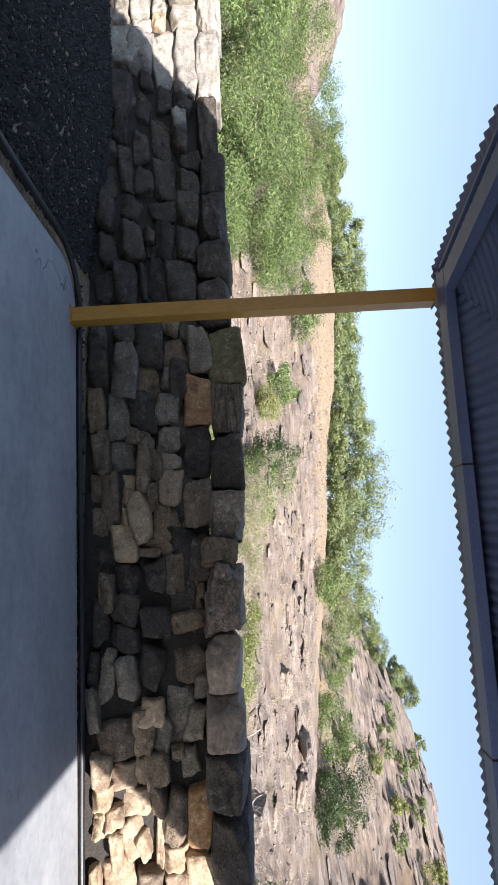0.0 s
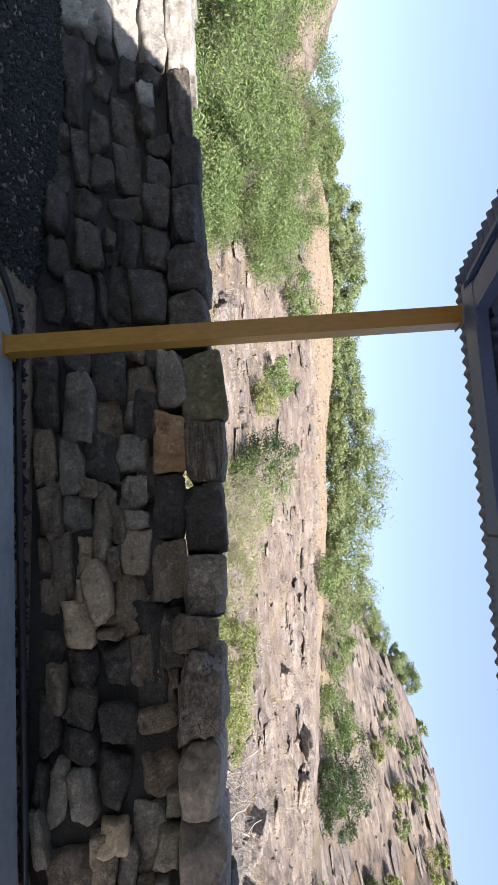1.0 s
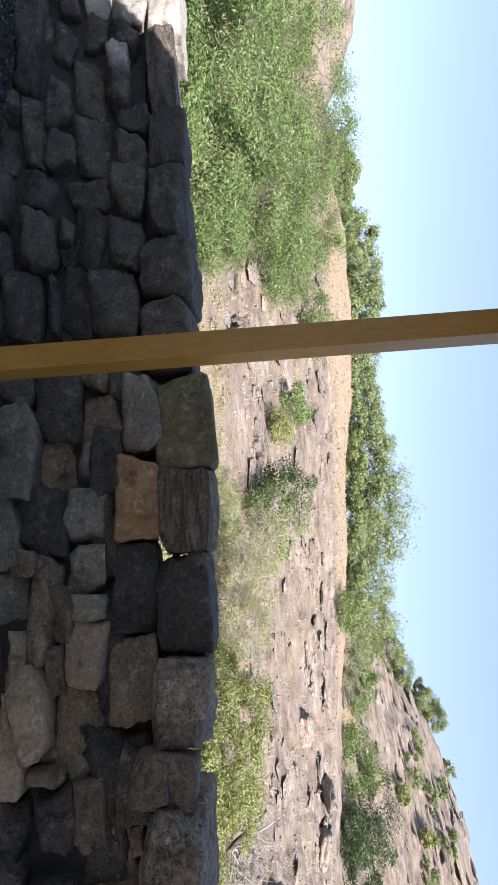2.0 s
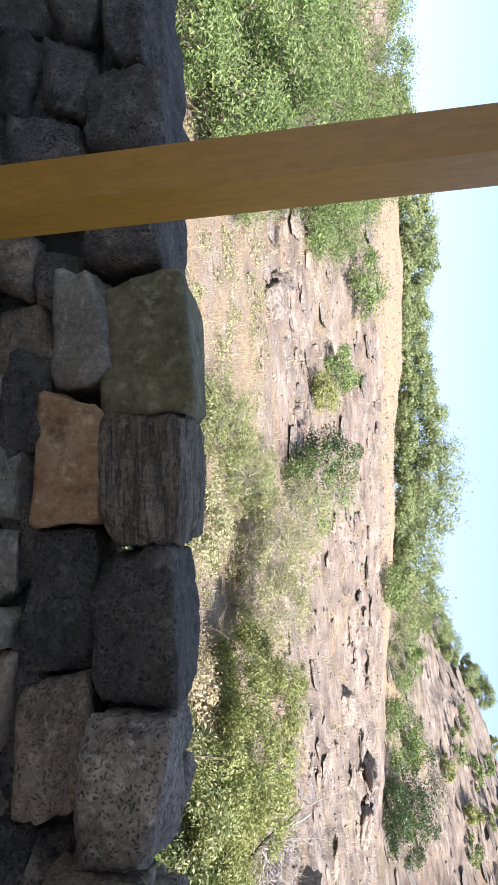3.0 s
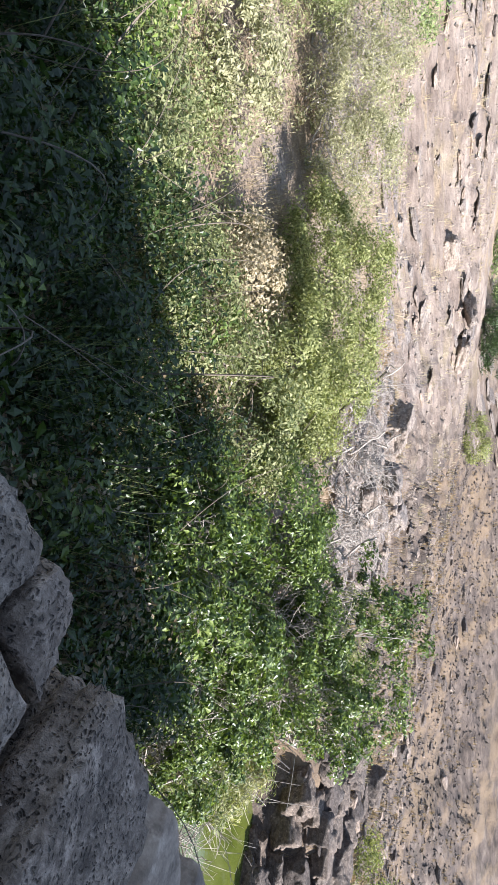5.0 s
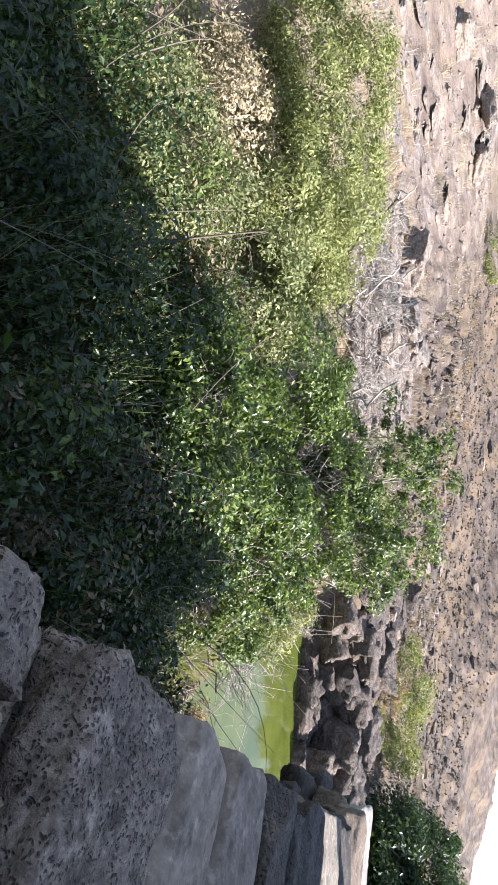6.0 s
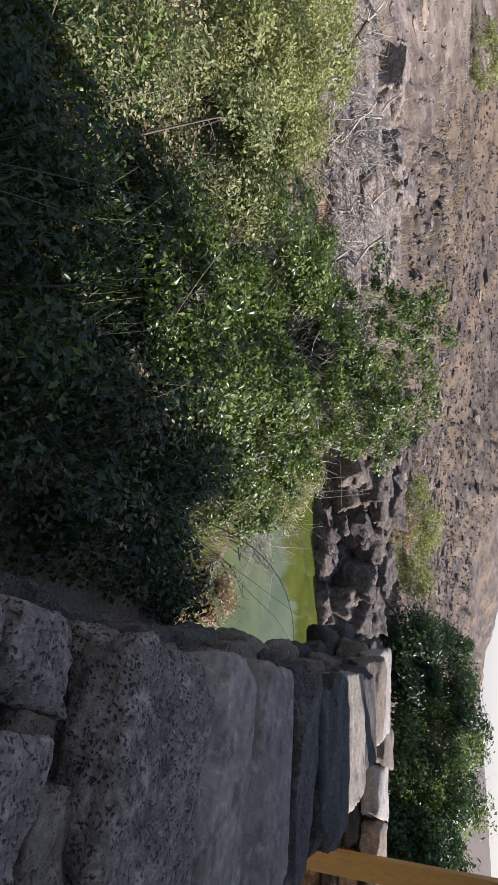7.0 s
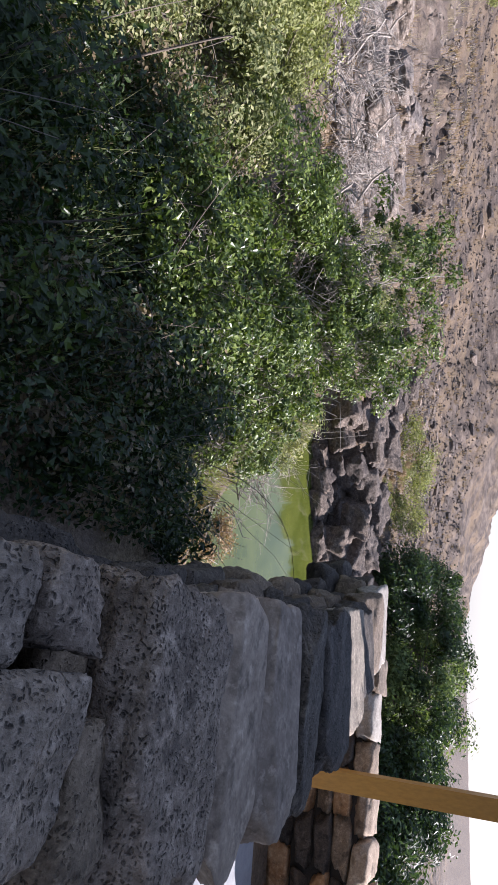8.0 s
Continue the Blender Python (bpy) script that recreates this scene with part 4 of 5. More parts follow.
# ---------- plants ----------
def clump_points(n, centre, radii, clumps, spread, seed, flat=0.0):
    """Points gathered in clumps inside an ellipsoid, so that outline and density are uneven."""
    r = np.random.default_rng(seed)
    d = r.normal(size=(clumps, 3))
    d /= np.linalg.norm(d, axis=1)[:, None]
    rad = r.uniform(0.35, 1.0, clumps) ** 0.6
    c = d * rad[:, None] * np.asarray(radii)
    c[:, 2] = np.where(c[:, 2] < -flat * radii[2], -flat * radii[2] * r.uniform(0.3, 1, clumps), c[:, 2]) if flat else c[:, 2]
    c += np.asarray(centre)
    size = spread * r.uniform(0.7, 1.9, clumps)
    pick = r.integers(0, clumps, n)
    ball = r.normal(size=(n, 3))
    ball /= np.linalg.norm(ball, axis=1)[:, None]
    ball *= (r.uniform(0, 1, n) ** 0.45 * r.uniform(0.75, 1.15, n))[:, None]
    pts = c[pick] + ball * size[pick][:, None] * (1, 1, 0.7)
    return c, pts, ball * 0.8 + (pts - np.asarray(centre)) / np.asarray(radii) * 0.5


def wavy(p0, p1, r, bend=0.12, n=7):
    p0, p1 = np.asarray(p0, float), np.asarray(p1, float)
    t = np.linspace(0, 1, n)[:, None]
    l = np.linalg.norm(p1 - p0)
    w = r.normal(size=(n, 3)) * bend * l * np.sin(np.pi * t) * 0.5
    return p0 + (p1 - p0) * t + w


def plant(name, x, y, h, radius, n, leaf, mat, label, category, seed, clumps=40, spread=0.25, trunk=0.25, stems=1, limbs=14, group="", wood=None, sink=0.0, leaf_ratio=0.45, low=0.6, squash=1.0, zoff=0.0, oval=False):
    """A tree or bush: an Empty at its base, woody limbs, and a crown of single leaves."""
    r = np.random.default_rng(seed)
    z = height(x, y) - sink + zoff
    root = tagged(new(name), label, category, group)
    root.location = (x, y, z)
    th = trunk * h
    rz = (h - th * low) / 2
    cc = (0, 0, th * low + rz)
    cl, pts, out = clump_points(n, cc, (radius, radius * squash, rz), clumps, spread, seed)
    pts[:, 2] = np.maximum(pts[:, 2], 0.03)
    tubes = []
    base_r = 0.028 * h if stems == 1 else 0.012 * h
    tops = []
    for s in range(stems):
        off = r.normal(size=3) * (0 if stems == 1 else radius * 0.12)
        off[2] = -0.15
        top = np.array([r.normal() * 0.1 * h, r.normal() * 0.1 * h, th + r.uniform(0, 0.2) * h])
        if stems > 1:
            top[:2] += r.normal(size=2) * radius * 0.35
        tubes.append(tube(wavy(off, top, r), base_r, base_r * 0.55, 7))
        tops.append(top)
    for i in range(min(limbs, len(cl))):
        src = tops[i % len(tops)]
        tubes.append(tube(wavy(src * r.uniform(0.7, 1.0), cl[i], r, 0.16), base_r * 0.45, base_r * 0.08, 5))
        for _ in range(2):
            m = src + (cl[i] - src) * r.uniform(0.4, 0.9)
            tubes.append(tube(wavy(m, cl[i] + r.normal(size=3) * spread, r, 0.2, 5), base_r * 0.15, base_r * 0.04, 4))
    v, q = join_tubes(tubes)
    part("trunk" if stems == 1 else "stem", mesh_np("trunk", v, q, wood or M_BARK, True), root)
    lv, lq = leaves(pts, leaf, leaf * leaf_ratio, 0.35, 0.25, out, oval)
    part("crown", mesh_np("crown", lv, lq, mat), root)
    return root


def at(az, r):
    a = radians(az)
    return CX + r * math.sin(a), CY + r * math.cos(a)


# trees on the ridge behind the sandy strip
RIDGE = [(-36.3, 35, 1.3), (-34.2, 35.5, 1.7), (-32.0, 37, 1.0), (-28.4, 37, 2.2), (-25.5, 39, 3.0), (-23, 40, 3.1), (-20.5, 41, 2.7), (-18, 42, 2.8), (-15.5, 42, 2.9), (-13, 41, 2.7), (-10.5, 42, 3.4),
         (-8, 40, 3.6), (-5.5, 41, 4.2), (-3, 40, 4.6), (-0.5, 41, 4.7), (1.8, 42, 4.2), (4.0, 43, 3.8), (6.5, 46, 4.6), (8.5, 58, 4.0), (10.5, 66, 3.0), (12.5, 70, 2.7), (14.5, 73, 2.3), (16.3, 75, 2.6)]
for i, (az, r, h) in enumerate(RIDGE):
    x, y = at(az, r)
    plant("acacia_tree", x, y, h, h * 0.74, 6500, 0.2, L_RIDGE, "feathery green thorn tree on the ridge, paled for haze", "tree", 100 + i, 34, 0.16 * h, 0.22, 1, 14, "trees on the ridge", low=0.0, leaf_ratio=0.35)

# low growth between the ridge trees
for i, az in enumerate(np.linspace(-34, 7, 16)):
    x, y = at(az + 0.7 * math.sin(i * 5.0), 39.5 + math.sin(i * 3.0))
    plant("ridge_bush", x, y, 1.5, 1.8, 3000, 0.18, L_RIDGE, "low green bush under the ridge trees, paled for haze", "bush", 150 + i, 30, 0.28, 0.1, 3, 8, "bushes on the ridge", low=0.0)

# big thorn bushes on the slope to the left
for i, (az, r, h, rad) in enumerate([(-48, 10.0, 2.2, 1.9), (-42, 11.2, 2.4, 1.9), (-37, 12.6, 2.5, 1.8), (-31.5, 14.3, 2.4, 1.8), (-54, 9.5, 2.2, 1.7), (-46, 16, 3.1, 2.4), (-38, 18.5, 3.4, 2.3), (-32, 20, 3.0, 2.1), (-27, 18.5, 2.1, 1.4), (-42, 22, 2.7, 2.6), (-50, 20, 2.8, 2.6), (-44, 8.6, 1.3, 1.2), (-37, 10.4, 1.4, 1.2), (-31.5, 11.6, 1.1, 1.0)]):
    x, y = at(az, r)
    near = r < 13
    plant("thorn_bush", x, y, h * (1.08 if near else 1.0), rad, 22000 if near else 19000, 0.064 if near else 0.075, L_ACACIA, "large feathery green thorn bush with tangled stems", "bush", 200 + i, 52, 0.3 if near else 0.38, 0.32, 4, 40, "thorn bushes", low=0.5 if near else 0.2, sink=0.1, leaf_ratio=0.3)

# scattered bushes on the dry slope: azimuth, distance, height, radius, leaf, material
for i, (az, r, h, rad, n, leaf, mat, label) in enumerate([
        (-13.5, 20.0, 1.3, 0.9, 3500, 0.09, L_ACACIA, "small green bush on the dry slope"),
        (-11.0, 18.0, 0.8, 0.7, 2500, 0.08, L_YELLOW, "low yellowing bush on the dry slope"),
        (-5.0, 15.0, 1.7, 0.9, 4500, 0.07, L_DARK, "small dark green bush with bare twigs"),
        (-2.0, 14.2, 1.9, 1.0, 5500, 0.06, L_ACACIA, "small green bush with bare twigs"),
        (-21.0, 23.0, 1.4, 1.2, 3500, 0.1, L_ACACIA, "small green bush among rock ledges"),
        (7.0, 31.0, 1.0, 1.3, 2500, 0.12, L_ACACIA, "low green bush on the sandy strip"),
        (19.0, 46.0, 3.0, 2.6, 5000, 0.16, L_ACACIA, "pale green bush below the rocky hill"),
        (23.0, 48.0, 4.2, 3.4, 8000, 0.16, L_DARK, "dark green bush below the rocky hill"),
        (26.0, 50.0, 3.4, 2.8, 6000, 0.16, L_DARK, "dark green bush below the rocky hill"),
        (13.0, 52.0, 3.0, 3.2, 6000, 0.16, L_ACACIA, "wide green bush below the rocky hill"),
        (34.0, 46.0, 2.0, 2.0, 4000, 0.14, L_YELLOW, "low yellow-green bush on the hillside"),
        (69.0, 27.0, 1.6, 1.6, 4000, 0.11, L_YELLOW, "yellowing bush above the pond bank"),
        (74.0, 29.0, 1.8, 1.8, 4000, 0.11, L_YELLOW, "yellowing bush above the pond bank")]):
    x, y = at(az, r)
    plant("bush", x, y, h, rad, n, leaf, mat, label, "bush", 300 + i, 26, 0.24 * rad + 0.05, 0.15, 3, 16, "bushes on the slope", low=0.1, sink=0.05)

# scattered growth on the rocky hill
kb = random.Random(91)
for i in range(20):
    x, y = at(kb.uniform(11, 36), kb.uniform(52, 79))
    plant("hill_bush", x, y, kb.uniform(0.8, 1.9), kb.uniform(0.8, 1.8), 1500, 0.2, kb.choice([L_RIDGE, L_ACACIA, L_YELLOW]), "small dry green bush between ledges of the hill", "bush", 1000 + i, 16, 0.3, 0.1, 3, 8, "bushes on the rocky hill", low=0.0)

# pale feathery bushes in front of the slope
for i, (az, r, h, rad) in enumerate([(0.5, 11.4, 1.5, 0.9), (4.5, 10.6, 1.55, 1.0), (8.5, 10.2, 1.3, 0.9), (-4.0, 10.2, 0.9, 0.8), (-9.0, 9.4, 0.7, 0.8)]):
    x, y = at(az, r)
    plant("feather_bush", x, y, h, rad, 9000, 0.05, L_PALE if i < 3 else L_WEED, "pale dry feathery bush with white twigs", "bush", 400 + i, 70, 0.15, 0.1, 7, 50, "feathery bushes", wood=M_DEADWOOD, low=0.0, leaf_ratio=0.25)

# yellow-green and broad-leaved shrubs just beyond the wall
for i, (x, y, h, rad, n, leaf, mat, label) in enumerate([
        (1.35, 9.5, 0.6, 0.65, 9000, 0.045, L_STRAW, "low dry straw-coloured shrub with withered leaves"),
        (2.2, 9.8, 1.45, 0.85, 17000, 0.042, L_YELLOW, "yellow-green leafy shrub in the sun"),
        (2.8, 9.5, 1.15, 0.8, 17000, 0.042, L_YELLOW, "yellow-green leafy shrub in the sun"),
        (2.3, 8.6, 0.95, 0.9, 15000, 0.045, L_WEED, "green and yellow shrub at the edge of the shade"),
        (3.5, 8.4, 1.1, 0.8, 12000, 0.048, L_BROAD, "green leafy shrub at the edge of the shade"),
        (1.1, 8.3, 0.55, 0.7, 9000, 0.04, L_WEED, "low green weeds in dry grass"),
        (-0.3, 8.5, 0.4, 0.7, 3500, 0.05, L_WEED, "low green weeds in dry grass"),
        (-1.7, 8.4, 0.4, 0.7, 3500, 0.05, L_WEED, "low green weeds in dry grass"),
        (-2.0, 10.4, 0.45, 0.8, 2500, 0.05, L_WEED, "low green weeds in dry grass"),
        (-0.6, 10.6, 0.6, 0.8, 5000, 0.05, L_PALE, "low yellowing weeds in dry grass"),
        (1.6, 11.1, 1.05, 0.7, 12000, 0.042, L_YELLOW, "yellow-green leafy shrub in the sun"),
        (2.0, 10.6, 1.5, 0.85, 15000, 0.042, L_YELLOW, "yellow-green leafy shrub in the sun"),
        (3.0, 10.2, 1.25, 0.75, 12000, 0.042, L_YELLOW, "yellow-green leafy shrub in the sun")]):
    plant("shrub", x, y, h, rad, n, leaf, mat, label, "shrub", 500 + i, 44, 0.17, 0.12, 5, 24, "shrubs beyond the wall", low=0.0, leaf_ratio=0.4)
for i, (x, y, h, rad, n) in enumerate([(5.5, 8.7, 2.3, 0.9, 7000), (5.7, 7.7, 2.5, 0.85, 7000), (4.7, 8.0, 1.7, 0.85, 7000), (4.4, 7.0, 1.6, 0.85, 8000), (5.3, 6.8, 1.9, 0.8, 7000), (3.5, 7.2, 1.2, 0.8, 7000), (2.6, 7.0, 0.9, 0.8, 6000), (6.4, 8.2, 2.4, 0.8, 4500)]):
    plant("leafy_shrub", x, y, h, rad, int(n * 1.1), 0.066, L_BROAD, "tall shrub with green broad leaves and grey twigs", "shrub", 560 + i, 60, 0.14, 0.25, 7, 48, "leafy shrubs", wood=M_DEADWOOD, low=0.1, leaf_ratio=0.42, oval=True)

# creepers and weeds in the shade of the wall
def cover(name, n, xr, yr, zr, leaf, mat, label, seed, clumps=0, oval=False):
    """Ground cover of single leaves; clumps gathers it in mounds with bare gaps between."""
    k = np.random.default_rng(seed)
    if clumps:
        cx, cy = k.uniform(*xr, clumps), k.uniform(*yr, clumps)
        ct, cs = k.uniform(0.25, 1.0, clumps) * zr, k.uniform(0.12, 0.34, clumps)
        pick = k.integers(0, clumps, n)
        a, d = k.uniform(0, 2 * math.pi, n), np.sqrt(k.uniform(0, 1, n))
        x, y = cx[pick] + np.cos(a) * d * cs[pick], cy[pick] + np.sin(a) * d * cs[pick]
        rise = ct[pick] * np.sqrt(1.02 - d * d) * k.uniform(0.35, 1.0, n)
        out = np.stack([np.cos(a) * d, np.sin(a) * d, 1 - d * 0.6], 1)
    else:
        x, y = k.uniform(*xr, n), k.uniform(*yr, n)
        rise = k.uniform(0, 1, n) ** 1.5 * zr * (0.6 + 0.5 * np.sin(x * 2.1) * np.cos(y * 1.7))
        out = None
    z = np.array([height(p, q) for p, q in zip(x, y)]) + rise
    v, q = leaves(np.stack([x, y, z], 1), leaf, leaf * 0.5, 0.3 if clumps else 0.5, 0.25, out, oval)
    return tagged(new(name, mesh_np(name, v, q, mat)), label, "plants", kind="stuff")


cover("creeper", 40000, (-1.2, 5.6), (4.95, 7.9), 0.5, 0.045, L_SHADE, "green creeper and weeds behind the wall, darkened for shade", 21)
cover("creeper_mound", 28000, (-1.1, 5.7), (5.0, 7.9), 0.9, 0.055, L_SHADE, "mounds of green creeper behind the wall, darkened for shade", 25, 110, True)
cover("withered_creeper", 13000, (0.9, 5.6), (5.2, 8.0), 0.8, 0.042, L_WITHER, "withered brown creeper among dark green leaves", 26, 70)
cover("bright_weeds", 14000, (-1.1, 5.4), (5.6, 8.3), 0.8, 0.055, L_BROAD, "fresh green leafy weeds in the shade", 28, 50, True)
cover("undergrowth", 16000, (4.2, 6.6), (5.2, 8.4), 0.8, 0.05, L_SHADE, "leafy undergrowth above the pond, darkened for shade", 27)
cover("weeds", 14000, (-3.2, 1.0), (7.5, 10.4), 0.35, 0.045, L_WEED, "low green weeds between dry grass", 23, 90)
cover("dry_weeds", 16000, (-7.0, 1.2), (7.8, 15.0), 0.25, 0.05, L_PALE, "pale dry weeds on sandy ground", 24, 170)
cover("leaf_litter", 9000, (-4.0, 8.0), (5.0, 9.0), 0.04, 0.05, L_LITTER, "dry brown fallen leaves on the ground", 22)


def grass(name, n, fn, hgt, wid, mat, label, seed):
    k = np.random.default_rng(seed)
    b = []
    while len(b) < n:
        x, y = fn(k)
        m = int(k.integers(5, 14))
        for _ in range(m):
            px, py = x + k.normal() * 0.09, y + k.normal() * 0.09
            b.append((px, py, 0))
    b = np.array(b[:n])
    b[:, 2] = [height(p[0], p[1]) - 0.01 for p in b]
    v, q = blades(b, hgt, wid)
    return tagged(new(name, mesh_np(name, v, q, mat)), label, "grass", kind="stuff")


def fan(r0, r1, a0, a1):
    return lambda k: at(k.uniform(a0, a1), math.sqrt(k.uniform(r0 * r0, r1 * r1)))


grass("dry_grass", 17000, fan(4.6, 13, -50, 30), 0.11, 0.0035, L_STRAW, "thin dry straw-coloured grass beyond the wall", 31)
grass("dry_grass_far", 9000, fan(13, 34, -45, 62), 0.2, 0.007, L_STRAW, "tufts of dry grass between rocks", 32)
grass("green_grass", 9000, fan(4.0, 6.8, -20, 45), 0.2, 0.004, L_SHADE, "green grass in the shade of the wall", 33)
grass("bank_grass", 13000, fan(9.0, 34, 44, 95), 0.17, 0.006, L_ORANGE, "dry reddish grass on the pond bank", 34)

grass("hill_grass", 11000, fan(20, 60, 36, 86), 0.26, 0.014, L_ORANGE, "orange dry grass between rocks on the hillside", 35)

grass("shade_grass", 1800, lambda k: (k.uniform(-0.9, 5.2), k.uniform(5.1, 8.0)), 0.5, 0.0025, L_WEED, "tall thin grass growing through dark creeper", 38)
grass("outcrop_grass", 6000, fan(9.8, 17, 22, 50), 0.16, 0.005, L_ORANGE, "tufts of dry orange grass between grey rocks", 36)
grass("reeds", 1500, lambda k: (k.uniform(6.1, 7.3), k.uniform(5.9, 6.9)), 0.5, 0.006, L_YELLOW, "yellow-green reeds at the edge of the pond", 37)

# thin dry stems arching through the shaded growth
kv = np.random.default_rng(63)
stems = []
for _ in range(110):
    x, y = kv.uniform(-0.8, 5.4), kv.uniform(5.1, 8.2)
    p0 = np.array((x, y, height(x, y)))
    p1 = p0 + (kv.normal() * 0.5, kv.normal() * 0.5, kv.uniform(0.5, 1.15))
    sag = kv.normal(size=3) * 0.35
    s = np.linspace(0, 1, 12)[:, None]
    stems.append(tube(p0 + (p1 - p0) * s + sag * s * (1 - s) * 2, kv.uniform(0.003, 0.008), 0.0015, 5))
tagged(new("dry_vine", mesh_np("dry_vine", *join_tubes(stems), M_BARK, True)), "thin grey dry stems through dark creeper", "plants", kind="stuff")

# dead thorn branch and bare shrub above the rocks
def dead_shrub(x, y, seed, h, n, label):
    k = np.random.default_rng(seed)
    root = tagged(new("dead_branch"), label, "branch", "dead branches")
    root.location = (x, y, height(x, y))
    tubes = [tube(wavy((0, 0, -0.1), (-0.5 * h, 0.15, 0.9 * h), k, 0.2, 9), 0.026, 0.012, 7)]
    for i in range(n):
        p = k.normal(size=3) * (0.35 * h, 0.35 * h, 0.1)
        p[2] = 0.0
        e = p + k.normal(size=3) * (0.5 * h, 0.5 * h, 0.2 * h) + (0, 0, 0.45 * h)
        tubes.append(tube(wavy(p, e, k, 0.25, 6), 0.012, 0.004, 4))
        for _ in range(3):
            tubes.append(tube(wavy(p + (e - p) * k.uniform(0.3, 0.9), e + k.normal(size=3) * 0.3 * h, k, 0.25, 5), 0.006, 0.002, 4))
    v, q = join_tubes(tubes)
    tagged(part("tangle", mesh_np("tangle", v, q, M_DEADWOOD, True), root), kind="stuff")


dead_shrub(4.9, 11.2, 41, 0.9, 26, "bleached dead thorn branch lying on the rocks")
dead_shrub(5.9, 9.8, 44, 1.3, 30, "bare grey twigs of a dead shrub")
dead_shrub(5.0, 8.9, 45, 1.2, 26, "bare grey twigs of a dead shrub")
dead_shrub(5.6, 12.2, 48, 0.8, 30, "tangle of dry brown twigs over the outcrop")
dead_shrub(6.6, 11.6, 49, 0.8, 30, "tangle of dry brown twigs over the outcrop")
dead_shrub(4.6, 12.6, 50, 0.9, 30, "tangle of dry brown twigs over the outcrop")
dead_shrub(5.7, 10.6, 42, 0.7, 24, "bare grey twigs of a dead shrub")
dead_shrub(6.5, 6.6, 43, 1.7, 26, "bare grey twigs hanging over the pond")
dead_shrub(6.7, 7.6, 46, 1.1, 44, "pale bare brush standing on the pond bank")
dead_shrub(7.3, 7.3, 47, 1.1, 44, "pale bare brush standing on the pond bank")

# trees beyond the pond and beyond the end wall
for i, (az, r, h, rad, mat, n) in enumerate([(80.5, 25, 2.8, 1.9, L_DARK, 10000), (83.5, 29, 3.6, 2.4, L_DARK, 11000), (86.5, 27, 4.2, 2.5, L_DARK, 13000), (90, 25, 4.1, 2.4, L_ACACIA, 12000), (93.5, 24, 3.9, 2.2, L_DARK, 13000), (97, 22, 3.6, 2.1, L_DARK, 13000), (100.5, 21, 3.0, 1.9, L_DARK, 12000), (105, 23, 2.0, 1.8, L_ACACIA, 8000), (109, 22, 1.8, 1.8, L_YELLOW, 8000)]):
    x, y = at(az, r)
    plant("shade_tree", x, y, h, rad, n, 0.17, mat, "dense dark green tree beyond the wall", "tree", 600 + i, 46, 0.5, 0.25, 1, 22, "trees beyond the wall", low=0.4)


# boulders and broken rock on the slope
def boulders(specs, mat, seed, label):
    for i, (az, r, w, d, h) in enumerate(specs):
        x, y = at(az, r)
        ob = new("boulder", rock_mesh("boulder", seed + i * 3, 11, mat, 9.0, 0.3, 0.22, 3.0, 10))
        ob.location = (x, y, height(x, y) + h * 0.28)
        ob.scale = (w, d, h)
        ob.rotation_euler = (rng.uniform(-0.2, 0.2), rng.uniform(-0.2, 0.2), rng.uniform(0, 3))
        tagged(ob, label, "rock", "boulders on the slope")


boulders([(22, 26, 1.2, 0.7, 0.4), (23.5, 27, 0.9, 0.6, 0.35), (26, 26, 1.2, 0.7, 0.4), (17, 23, 1.0, 0.6, 0.5), (-9.5, 15.5, 0.7, 0.5, 0.4), (-20, 14.2, 0.7, 0.5, 0.45), (-21.5, 14.8, 0.5, 0.4, 0.4),
          (33, 13, 0.9, 0.6, 0.35), (36, 12.4, 0.8, 0.6, 0.35), (39, 12.8, 0.8, 0.5, 0.35), (35, 14.4, 0.8, 0.6, 0.3), (41, 14, 0.7, 0.6, 0.3), (30, 14.5, 1.1, 0.7, 0.5), (38, 15.5, 0.8, 0.6, 0.3), (44, 15, 0.7, 0.5, 0.3),
          (57, 30, 0.7, 0.5, 0.5)], M_ROCK, 700, "pale grey weathered boulder on the slope")
boulders([(75, 18.2, 1.6, 1.0, 1.2), (77, 18.9, 1.4, 1.2, 1.1), (79, 18.4, 1.2, 1.0, 0.9), (81, 18.8, 1.5, 1.2, 1.0), (83, 18.3, 1.2, 1.0, 0.8), (72.5, 18.9, 1.4, 1.0, 1.2), (70, 19.4, 1.3, 1.0, 1.0), (84.5, 19.2, 1.4, 1.2, 0.9), (62, 25, 1.2, 0.9, 0.9),
          (76, 20.6, 1.6, 1.2, 1.2), (80, 21, 1.5, 1.2, 1.1), (73, 21.5, 1.5, 1.2, 1.1), (67, 22, 1.3, 1.1, 1.0)], M_ROCK_DARK, 800, "dark brown broken rock on the pond bank")
rk = np.random.default_rng(5)
rbase = fan(12.5, 33, -45, 85)
pebbles("scree", lambda: rbase(rk), 8000, 0.015, 0.075, M_ROCK, "loose grey and brown stones on the slope", "stones")


hbase = fan(17, 60, 36, 90)
pebbles("hill_scree", lambda: hbase(rk), 9000, 0.03, 0.15, M_ROCK_DARK, "loose brown stones on the dry hillside", "stones")


# tilted ledges and slabs of layered rock
SLABS = [rock_mesh("rock_slab", 1200 + i * 9, 8, M_ROCK, 12.0, 0.3, 0.16, 3.0, 9) for i in range(7)]
SLABS_BROWN = [rock_mesh("rock_slab", 1250 + i * 9, 8, M_ROCK_BROWN, 12.0, 0.3, 0.18, 3.0, 9) for i in range(6)]
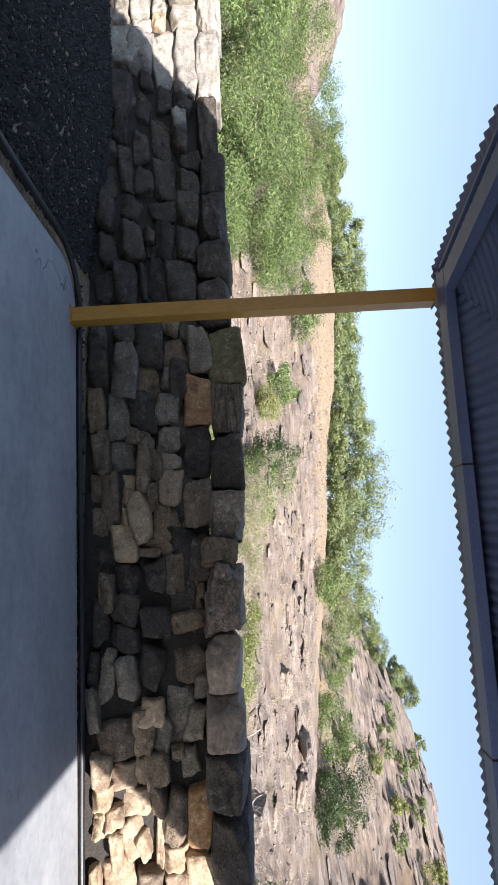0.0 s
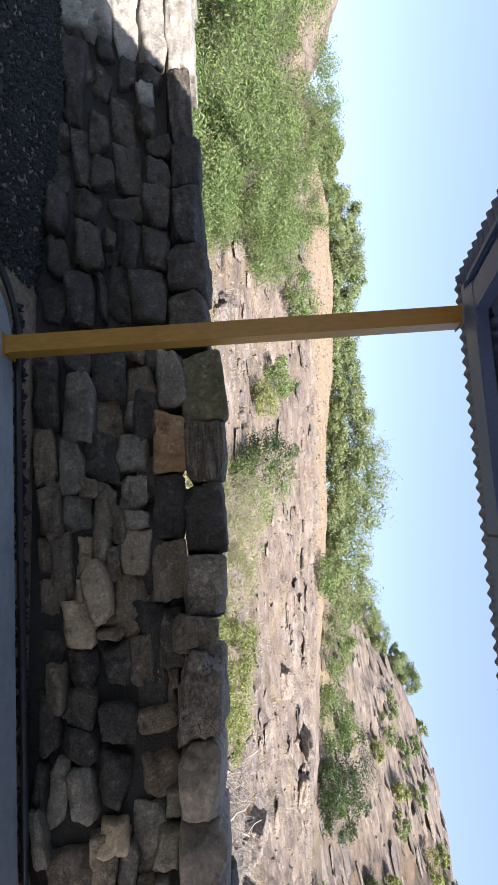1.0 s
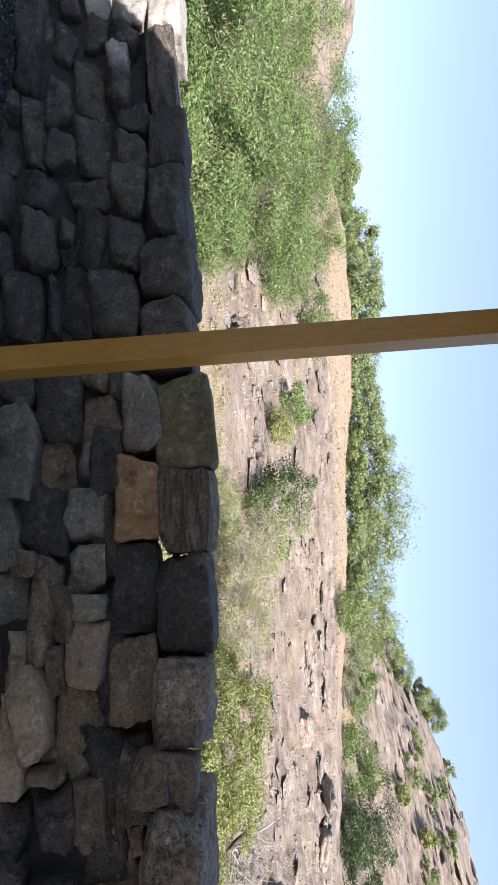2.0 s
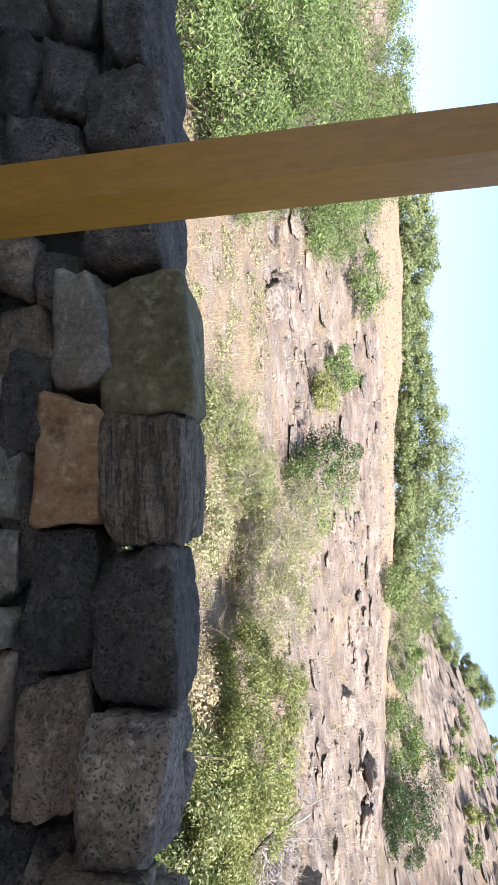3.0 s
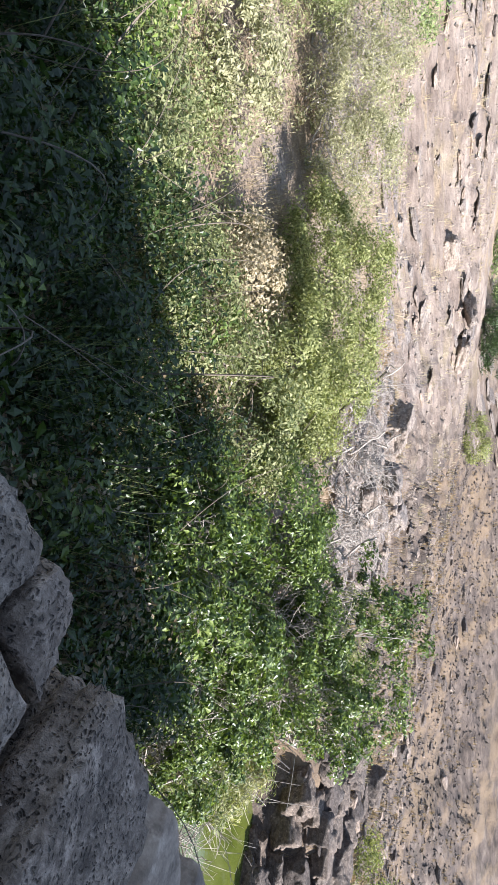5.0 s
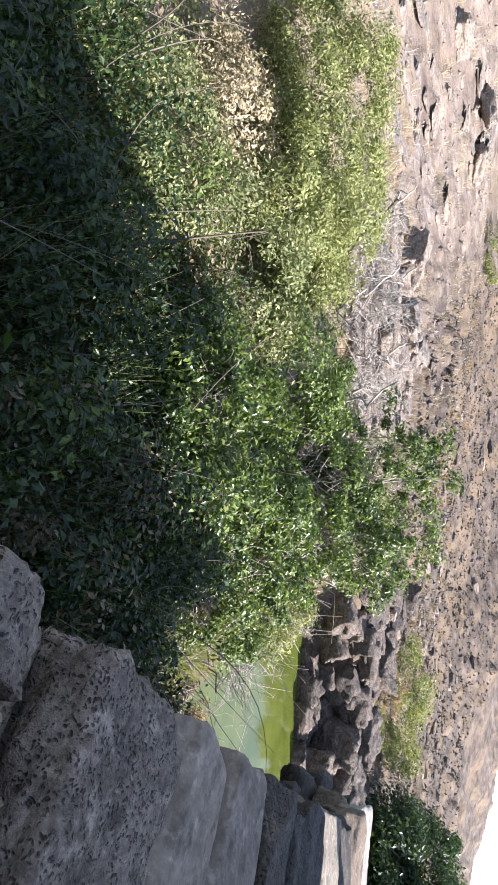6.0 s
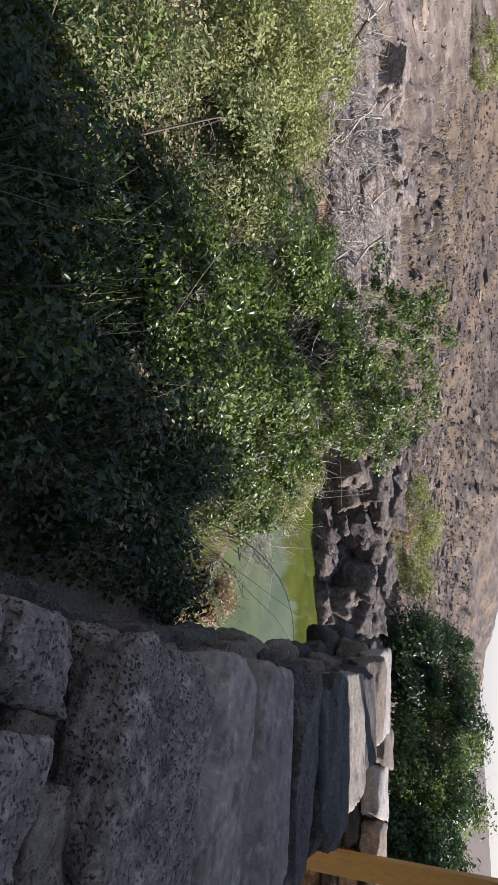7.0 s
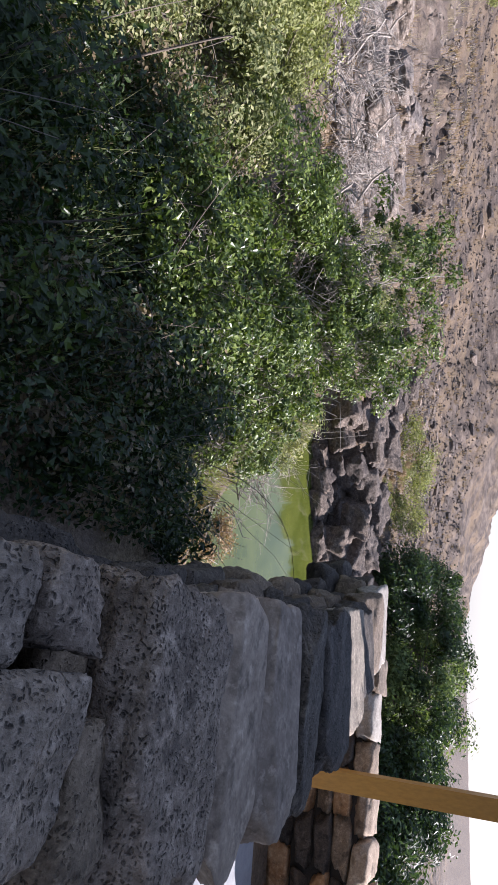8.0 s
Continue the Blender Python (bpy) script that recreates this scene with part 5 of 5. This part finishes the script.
SLABS_DARK = [rock_mesh("rock_slab", 1300 + i * 9, 8, M_ROCK_DARK, 12.0, 0.3, 0.18, 3.0, 9) for i in range(6)]


def ledges(n, a0, a1, r0, r1, size, thick, meshes, seed, turn, tilt, label, group, sink=0.0, dip=0.0, slim=1.0):
    k = random.Random(seed)
    for _ in range(n):
        az, r = k.uniform(a0, a1), math.sqrt(k.uniform(r0 * r0, r1 * r1))
        x, y = at(az, r)
        s = size * k.uniform(0.35, 1.25)
        h = thick * k.uniform(0.5, 1.4)
        ob = new("rock_slab", k.choice(meshes))
        ob.location = (x, y, max(height(x, y), WATER_Z) + h * (k.uniform(-0.15, 0.15) - sink))
        ob.scale = (s, s * slim * k.uniform(0.35, 0.8), h)
        ob.rotation_euler = (tilt + k.uniform(-0.15, 0.15), dip + k.uniform(-0.15, 0.15) * (0.4 if dip else 1.0), radians(turn) + k.uniform(-0.45, 0.45))
        tagged(ob, label, "rock", group)


ledges(260, 27, 46, 10.3, 15.5, 0.46, 0.2, SLABS, 1, -25, 0.25, "pale grey slab of layered rock", "outcrop beyond the shrubs")
ledges(190, -27, 26, 14, 27, 0.75, 0.1, SLABS, 2, 8, 0.12, "weathered slab of layered rock on the slope", "ledges on the slope")
ledges(110, -27, 30, 12.5, 27, 0.6, 0.1, SLABS_BROWN, 3, 8, 0.15, "dark brown slab of layered rock on the slope", "ledges on the slope")
ledges(170, 44, 84, 19, 55, 0.9, 0.35, SLABS_DARK, 4, -50, 0.15, "dark brown rock on the hillside", "rocks on the hillside")
ledges(230, 12, 36, 50, 80, 3.0, 0.22, SLABS, 5, -20, 0.36, "long grey ledge of layered rock", "ledges of the rocky hill", 0.15, -0.14, 0.5)
ledges(40, 12, 36, 52, 80, 2.6, 0.25, SLABS_BROWN, 6, -20, 0.36, "dark ledge of layered rock", "ledges of the rocky hill", 0.15, -0.14, 0.5)
ledges(90, 38, 80, 18, 55, 0.8, 0.25, SLABS_BROWN, 9, -50, 0.15, "brown rock among dry grass on the hillside", "rocks on the hillside")
ledges(46, 66, 86, 17.2, 19.6, 0.9, 0.7, SLABS_DARK, 7, -60, 0.2, "dark brown rock broken at the waterline", "rocks at the waterline")
ledges(70, 57, 72, 17.6, 23.0, 1.0, 0.6, SLABS_DARK, 8, -60, 0.2, "dark brown rock broken at the waterline", "rocks at the waterline")


# crooked dead trunk lying over the outcrop
k = np.random.default_rng(77)
root = tagged(new("fallen_trunk"), "crooked dark dead trunk leaning over grey rocks", "branch")
bend = np.array([(3.21, 10.9, 0.88), (3.4, 10.88, 0.68), (3.61, 10.9, 0.41), (3.86, 10.92, 0.2), (4.14, 10.9, 0.06), (4.55, 10.9, -0.04), (4.93, 10.95, -0.16)])
part("trunk", mesh_np("trunk", *tube(bend, 0.022, 0.075, 8), M_TRUNK_DEAD, True), root)
for i in range(9):
    p = bend[0] + (bend[3] - bend[0]) * k.uniform(0, 0.8)
    e = p + k.normal(size=3) * 0.3 + (0.25, 0, 0.2)
    part("branch", mesh_np("branch", *tube(wavy(p, e, k, 0.25, 6), 0.012, 0.004, 5), M_DEADWOOD, True), root)

# reddish dry growth on the near bank and the far bank
for i, (x, y, h, rad, mat, label) in enumerate([(6.35, 7.0, -0.25 - height(6.35, 7.0), 0.55, L_WEED, "pale green brush on the pond bank"), (7.3, 7.7, -0.6 - height(7.3, 7.7), 0.6, L_WEED, "pale green brush on the pond bank"), (6.9, 7.3, -0.45 - height(6.9, 7.3), 0.6, L_PALE, "pale dry brush on the pond bank"), (7.0, 8.9, 1.3, 0.9, L_WEED, "pale green brush on the pond bank"), (7.6, 10.0, 1.3, 1.0, L_WEED, "pale green brush on the pond bank"), (6.7, 5.6, 0.7, 0.6, L_LITTER, "dry reddish brown growth on the pond bank"), (7.5, 5.9, 0.7, 0.6, L_LITTER, "dry reddish brown growth on the pond bank"), (22.0, 10.9, 1.2, 1.1, L_LITTER, "dry orange grass clump on the far bank"), (21.5, 9.2, 1.1, 1.0, L_YELLOW, "yellowing bush on the far bank")]):
    plant("bank_bush", x, y, h, rad, 5000, 0.07, mat, label, "bush", 900 + i, 30, 0.15, 0.1, 5, 20, "growth on the pond bank", low=0.0, leaf_ratio=0.25)
ob = new("pale_stone", SLABS[2])
ob.location, ob.scale, ob.rotation_euler = (-1.22, 9.75, height(-1.22, 9.75) + 0.12), (0.2, 0.12, 0.07), (0.1, 0.0, 0.6)
tagged(ob, "small whitish stone lying among green weeds", "stone")
